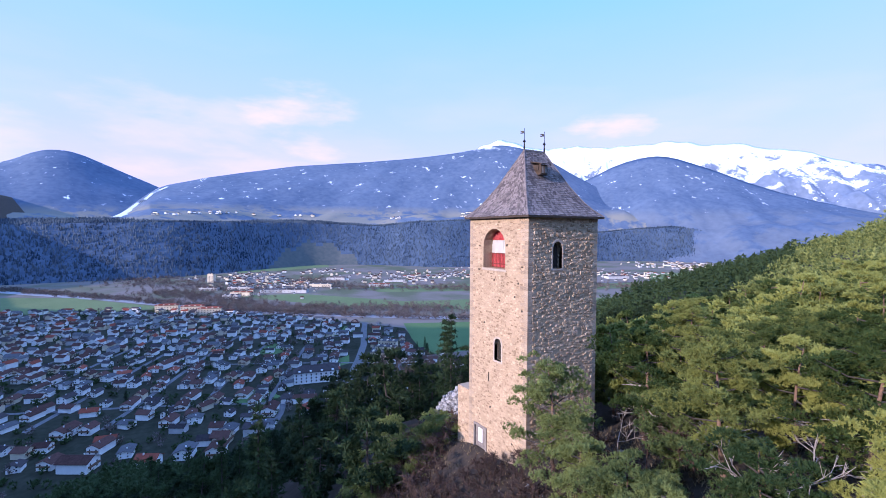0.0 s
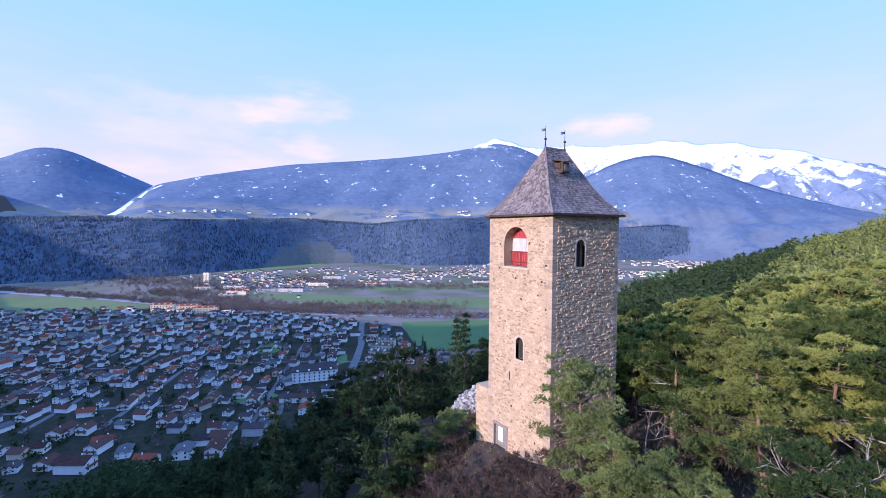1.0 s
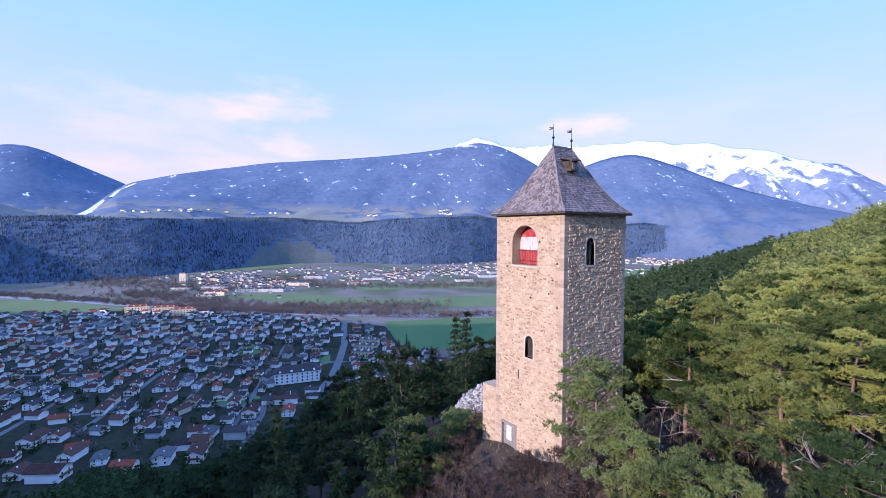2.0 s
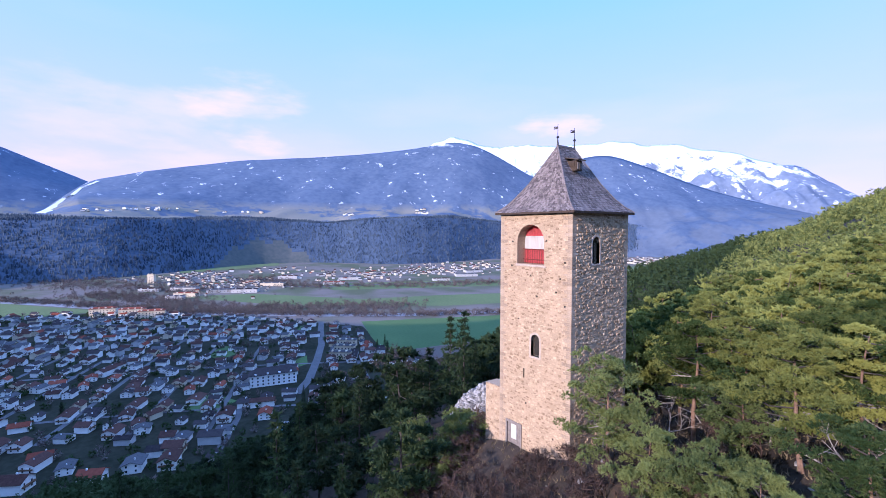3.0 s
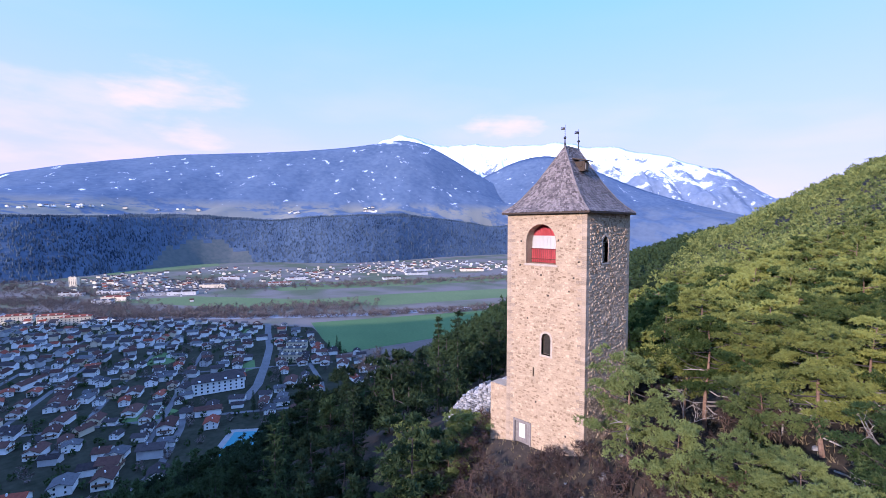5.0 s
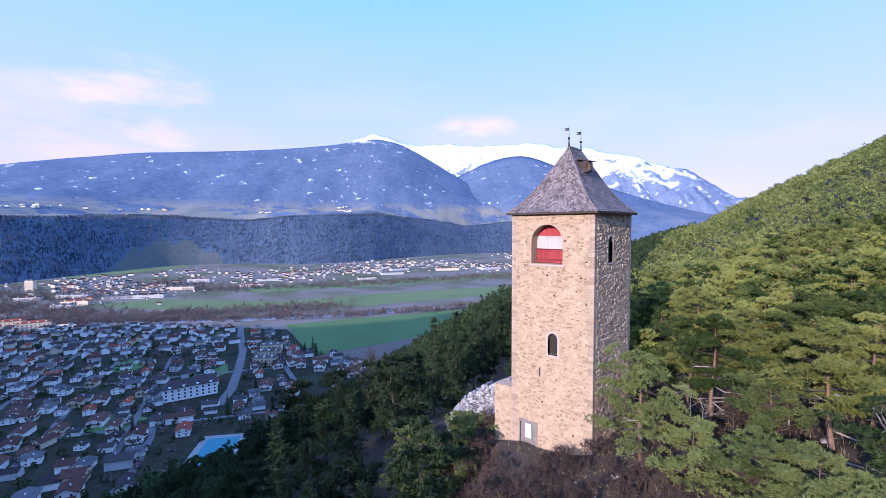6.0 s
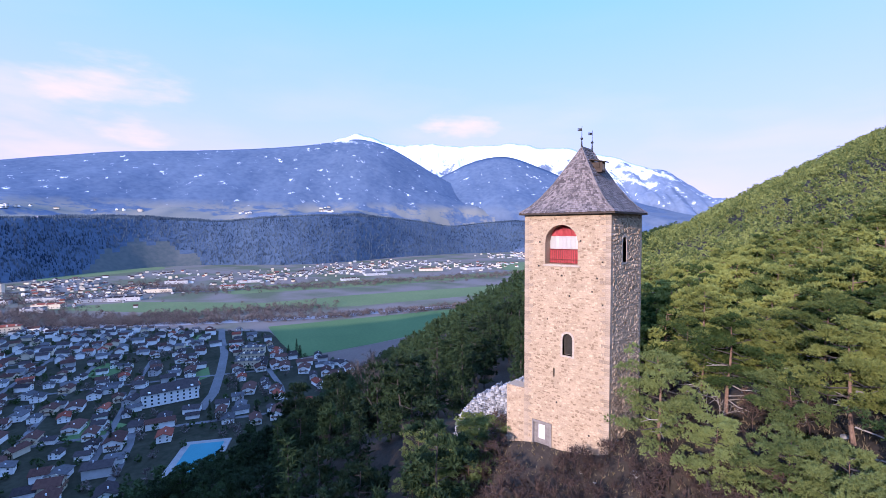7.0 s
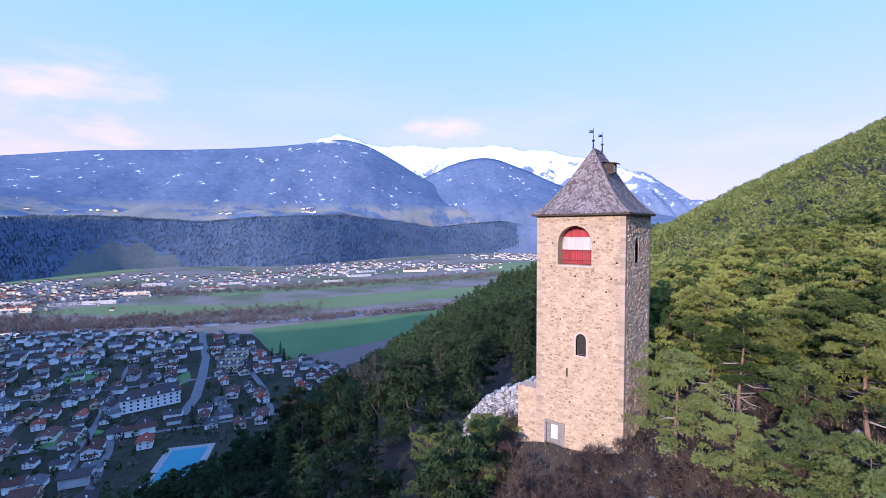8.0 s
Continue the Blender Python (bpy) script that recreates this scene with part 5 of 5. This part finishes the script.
# the long white school block and its neighbours
def block(label, at, turn, l, w, h, rise, wall_mat, roof_mat, bays, storeys):
    t = thing("apartment_block", label, "building", at, "large village buildings")
    t.matrix_basis = pose(*at, 0, 0, turn)
    bm = bmesh.new()
    box(bm, -l / 2, l / 2, -w / 2, w / 2, -1, h)
    part("wall", bm, wall_mat, t)
    bm = bmesh.new()
    lo = [bm.verts.new(q) for q in ((-l / 2 - 1, -w / 2 - 1, h), (l / 2 + 1, -w / 2 - 1, h), (l / 2 + 1, w / 2 + 1, h), (-l / 2 - 1, w / 2 + 1, h))]
    hi = [bm.verts.new(q) for q in ((-l / 2 + w / 2, 0, h + rise), (l / 2 - w / 2, 0, h + rise))]
    for f in ((lo[0], lo[1], hi[1], hi[0]), (lo[1], lo[2], hi[1]), (lo[2], lo[3], hi[0], hi[1]), (lo[3], lo[0], hi[0])):
        bm.faces.new(f)
    bm.faces.new(lo[::-1])
    part("roof", bm, roof_mat, t)
    bm = bmesh.new()
    box(bm, -0.7, 0.7, -0.06, 0.06, 0, 1.6)
    win = bpy.data.meshes.new("window")
    bm.to_mesh(win); bm.free(); win.materials.append(M_WINDOW)
    for s in range(storeys):
        for k in range(bays):
            part_mesh("window", win, t, m=Matrix.Translation((-l / 2 + (k + 0.5) * l / bays, -w / 2, 1.2 + 3.1 * s)))
    for k in range(bays // 2):
        bm = bmesh.new()
        box(bm, -1, 1, -w / 2 - 0.2, -w / 2 + 3, h, h + 1.7)
        ob = part("dormer", bm, wall_mat, t)
        ob.location.x = -l / 2 + (k + 0.5) * l / (bays // 2)
    return t


school_turn = math.degrees(math.atan2(36, 7))
block("long white school with dark hipped roof and dormers", (-413, 97, VALLEY + 0.5), school_turn - 2, 42, 15, 10.5, 5.5, PLASTER[0], ROOFS[0], 9, 3)
for x, y in ((-497, 215), (-472, 200), (-450, 184)):
    block("cream terrace block with flat grey roof", (x, y, VALLEY + 0.5), school_turn - 30, 24, 10, 8.5, 1.5, PLASTER[1], ROOFS[3], 6, 2)
for x, y in ((-905, 10), (-865, 35), (-940, -30)):
    block("large pale apartment block at the village edge", (x, y, VALLEY + 0.5), 75, 38, 13, 12, 2.5, PLASTER[1], ROOFS[2], 8, 3)
tower_block = block("tall pale grain silo tower across the river", (-1438, 80, VALLEY + 0.5), 60, 17, 14, 25, 3, PLASTER[1], ROOFS[3], 4, 6)

# long sheds and works across the river
r = np.random.default_rng(91)
for x, y, l, w, roof in ((-1098, 118, 46, 22, 2), (-1062, 92, 34, 15, 3), (-1130, 190, 52, 24, 3), (-1096, 240, 58, 22, 0), (-1210, 130, 60, 20, 3), (-1240, 60, 44, 18, 1), (-1180, 330, 60, 26, 3), (-1290, 300, 50, 22, 0),
                         (-1110, 470, 56, 24, 2), (-1200, 560, 64, 26, 3), (-1330, 420, 56, 22, 1), (-1060, 900, 70, 28, 3), (-1020, 1120, 80, 30, 2), (-1150, 1010, 64, 26, 0), (-930, 1250, 76, 28, 3), (-1010, 760, 50, 22, 1)):
    block("long low works shed with pale walls across the river", (x, y, VALLEY + 0.5), 62 + r.uniform(-12, 12), l, w, r.uniform(6, 9), 1.6, PLASTER[int(r.choice((1, 2, 2)))], ROOFS[roof], 6, 1)


def on_main(az, elevation):
    """The place on the broad mountain that shows at an azimuth and a tangent of elevation."""
    axis, R, Z = main_sheet
    j = int(np.clip(np.searchsorted(axis, az), 1, len(axis) - 1))
    climb = Z[:-22, j] / R[:-22, j]
    k = int(np.argmax(climb >= min(elevation, 0.98 * climb.max())))
    a = radians(az)
    return Vector((R[k, j] * math.sin(a), R[k, j] * math.cos(a), Z[k, j]))


M_SNOW = material("trodden_snow", (0.66, 0.69, 0.75), (0.80, 0.83, 0.88), 0.02, 0.8, 0.0, 0.2)
run = []
for az, share, half in ((-90.4, .97, 7), (-91.2, .93, 9), (-91.8, .95, 8), (-92.5, .90, 10), (-93.1, .92, 9), (-93.8, .86, 14), (-94.4, .84, 18), (-94.9, .78, 26)):
    p = on_main(az, float(main_top(az)) * share) * 0.99
    side_way = Vector((-p.y, p.x, 0)).normalized() * half
    run += [tuple(p - side_way), tuple(p + side_way)]
tagged(new("ski_run", mesh_of("ski_run", run, [(k, k + 1, k + 3, k + 2) for k in range(0, len(run) - 2, 2)], M_SNOW)), "white ski run cut through the mountain forest", "ski run", kind="structure")
hamlet = []
for az, e, wide, n in ((-55.3, .0365, .9, 16), (-65.0, .032, 1.6, 7), (-86.2, .036, 2.4, 14), (-91.0, .032, 1.6, 10), (-78.0, .034, 3.0, 8)):
    for _ in range(n):
        p = on_main(az + r.normal(0, wide * 0.5), e + r.normal(0, 0.0012)) * 0.996
        hamlet.append((p.x, p.y, r.uniform(0.8, 1.3), p.z))
joined_houses("terrace_hamlet", "tiny white houses on the mountain terrace", hamlet, r, (.6, .3, .1))

# bare riverside woods and garden trees
M_TWIG = material("bare_riverside_twigs", (0.085, 0.07, 0.066), (0.19, 0.158, 0.145), 0.02, 0.95, 0.0, 0.4, island=0.4, spec=0.1)


def thicket(name, label, points, tall, wide, blades, mat, r, slim=0.10):
    p = np.array(points)
    n = len(p)
    hgt = tall * r.uniform(0.6, 1.2, n)
    u = r.normal(size=(n, blades, 3))
    u /= np.linalg.norm(u, axis=2, keepdims=True)
    c = np.stack((p[:, None, 0] + u[:, :, 0] * wide, p[:, None, 1] + u[:, :, 1] * wide, VALLEY + 0.5 + hgt[:, None] * (0.45 + 0.4 * u[:, :, 2])), 2)
    quads = tufts(c.reshape(-1, 3), (u + (0, 0, 0.8)).reshape(-1, 3), tall * 0.3, tall * slim, 2, r)
    return tagged(new(name, blades_mesh(name, quads, mat)), label, "trees", kind="stuff")


def along_line(line, n, spread, r):
    pts = np.array(line, float)
    seg = np.hypot(*(pts[1:] - pts[:-1]).T)
    s = np.concatenate(([0], np.cumsum(seg)))
    q = r.uniform(0, s[-1], n)
    return [(np.interp(a, s, pts[:, 0]) + r.normal(0, spread), np.interp(a, s, pts[:, 1]) + r.normal(0, spread)) for a in q]


bank = along_line([(-1500, -390), (-1130, -95), (-880, 85), (-700, 290), (-600, 420), (-480, 650), (-330, 1100)], 1300, 10, r)
bank += along_line([(-1250, -60), (-1040, 80), (-880, 120), (-780, 300), (-690, 440)], 900, 28, r)
bank += along_line([(-1400, 330), (-1120, 380), (-930, 700), (-760, 1100), (-600, 1500)], 1000, 34, r)
bank += along_line([(-1900, -200), (-1500, -60), (-1150, 180)], 800, 60, r)
thicket("riverside_wood", "bare purple-brown riverside trees", bank, 8.5, 3.6, 22, M_TWIG, r, 0.055)
gardens = []
while len(gardens) < 1500:
    x, y = r.uniform(-1060, -235), r.uniform(-370, 280)
    u, v = (Vector((x, y, 0)) - ORIGIN).dot(U), (Vector((x, y, 0)) - ORIGIN).dot(V)
    if in_polygon(x, y, VILLAGE) and not (abs(v) < 12 and -320 < u < 40):
        gardens.append((x, y))
thicket("garden_trees", "dark garden shrubs and hedges between houses", gardens[:1050], 5, 1.8, 20, M_SHADY_NEEDLE, r, 0.13)
thicket("garden_bare_trees", "bare garden trees between houses", gardens[1050:], 7, 2.2, 22, M_TWIG, r, 0.07)
for x, y in [(-455, 235), (-448, 246), (-440, 240), (-462, 250), (-445, 228), (-330, 150), (-352, 40), (-322, 128), (-378, 140), (-520, 90), (-560, -20), (-430, -60), (-610, 120), (-370, -30), (-340, 100)]:
    c = copy_thing(darks[3 + int(r.integers(3))], pose(x, y, VALLEY + 0.3, 0, 0, r.uniform(0, 360)))
    c.scale = (1.1, 1.1, r.uniform(0.9, 1.35))
    tagged(c, "dark spruce among the village houses", group="village spruces")

# ---- undergrowth on the spur ----
M_SHRUB = material("brown_bare_shrub", (0.032, 0.021, 0.017), (0.085, 0.054, 0.042), 1.0, 0.9, 0.0, 6.0, each=0.5)
shrubs = [bare_tree("bare_shrub", "brown leafless shrub at the tower foot", 40 + k, 3.0 + 0.4 * k, M_SHRUB, 4, "bare shrubs", 0.62, 0.02, 0.75) for k in range(3)]
r = np.random.default_rng(5)
places = []
for x, y in scatter(-17, 14, -17, 0, 1.65, lambda x, y: y < -1.0 - 0.04 * abs(x) and not (-10 < x < -3.5 and y > -3.6) and not (x > 3 and y > -3.0), r):
    places.append((x, y))
places += [(11, 1.5), (6.5, 2.2), (7.2, 0.4), (14.5, 1.2), (10.2, 6.0), (3.2, 9.8), (-13.6, 3.0), (-12.5, 0.6)]
for k, (x, y) in enumerate(places):
    if k < 3:
        stand(shrubs[k], x, y, 80 * k, 0.7, 0.1)
    else:
        stand_copy(shrubs[int(r.integers(3))], x, y, r.uniform(0, 360), r.uniform(0.6, 1.1), 0.1)
# leafless trees on the shady slope
tall = [bare_tree("bare_tree", "pale leafless tree on the shady slope", 50 + k, 10 + k, M_BARE, 5, "bare slope trees", 0.38, 0.018, 0.8) for k in range(3)]
for k, (x, y) in enumerate([(-39.5, 9.5), (-38, 12.5), (-41, 7.5), (-35.6, -5.6), (-44.5, 13)]):
    if k < 3:
        stand(tall[k], x, y, 60 * k)
    else:
        stand_copy(tall[k % 3], x, y, 77 * k, r.uniform(0.7, 1.05))
# bleached dead pines and fallen branches among the green ones
snag = bare_tree("dead_pine", "bleached dead pine without needles", 58, 7.5, M_DEADWOOD, 4, "dead pines", 0.55)
stand(snag, 20.6, -2.6, 20)
for x, y, s in ((7.6, 2.8, 0.7), (1.6, 24.0, 1.0), (14.2, 3.9, 0.7)):
    stand_copy(snag, x, y, r.uniform(0, 360), s)
fallen = bare_tree("fallen_branch", "bleached fallen pine branch on the slope", 61, 5.0, M_DEADWOOD, 4, "fallen branches", 0.5)
stand(fallen, 17.6, -1.4, 30, 1.0, -0.3, (70, 20))
for x, y, turn in ((16.6, -2.6, 140), (19.0, -3.4, 320)):
    c = copy_thing(fallen, pose(x, y, float(ground_height(x, y)) + 0.3, 68, 25, turn))
    c.scale = (0.9, 0.9, 0.9)

# dry grass and scattered pale rocks
M_DRY = material("dry_grass", (0.10, 0.078, 0.045), (0.24, 0.19, 0.11), 0.5, 0.95, 0.0, 4.0, island=0.4)
n = 5000
gx_, gy_ = r.uniform(-20, 26, n), r.uniform(-18, 12, n)
ok = ~((gx_ > -9.2) & (gx_ < 0.2) & (gy_ > -0.2) & (gy_ < 9.4))
gx_, gy_ = gx_[ok], gy_[ok]
c = np.stack((gx_, gy_, ground_height(gx_, gy_)), 1)
q = tufts(c, np.tile((0, 0, 1.6), (len(c), 1)), 0.42, 0.03, 4, r)
tagged(new("dry_grass", blades_mesh("dry_grass", q, M_DRY)), "dry winter grass on the spur", "grass", kind="stuff")
M_ROCK = material("grey_limestone_rock", (0.13, 0.125, 0.12), (0.30, 0.285, 0.27), 1.2, 0.9, 0.6, 7.0, each=0.3, reach=0.05)
rocks = []
for k in range(4):
    bm = bmesh.new()
    bmesh.ops.create_icosphere(bm, subdivisions=2, radius=0.5)
    for v in bm.verts:
        v.co *= 1 + 0.35 * noise.noise(v.co * 2.2 + Vector((k * 7, 0, 0)))
        v.co.z *= 0.6
    me = bpy.data.meshes.new("rock")
    bm.to_mesh(me); bm.free(); me.materials.append(M_ROCK)
    rocks.append(me)
for k in range(26):
    x, y = (r.uniform(-3, 6), r.uniform(-7, -0.6)) if k < 16 else (r.uniform(-18, -4), r.uniform(-9, -0.8)) if k < 18 else (r.uniform(6, 20), r.uniform(-4, 5))
    ob = tagged(new("rock", rocks[k % 4]), "pale grey limestone rock on the slope", "rock", "slope rocks")
    s = r.uniform(0.3, 1.0)
    ob.matrix_basis = pose(x, y, float(ground_height(x, y)) - 0.08, 0, 0, r.uniform(0, 360)) @ Matrix.Diagonal((s, s * r.uniform(.7, 1.2), s, 1))

# a few low young pines in front of the ruined wall
for x, y, h, seed in ((-16.4, 0.0, 3.4, 71), (-13.2, 0.4, 2.6, 72), (-17.4, -4.4, 6.4, 76), (-14.8, -6.0, 5.6, 77), (-21.5, -3.4, 5.0, 78), (-12.4, -10.8, 6.4, 74), (-16.4, -9.8, 7.0, 75), (-13.4, -2.6, 3.6, 79), (-12.6, -5.2, 4.2, 80), (-14.2, -8.2, 5.4, 81)):
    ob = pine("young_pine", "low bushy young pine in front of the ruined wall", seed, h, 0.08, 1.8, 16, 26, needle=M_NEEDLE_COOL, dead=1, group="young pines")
    stand(ob, x, y, seed * 31)
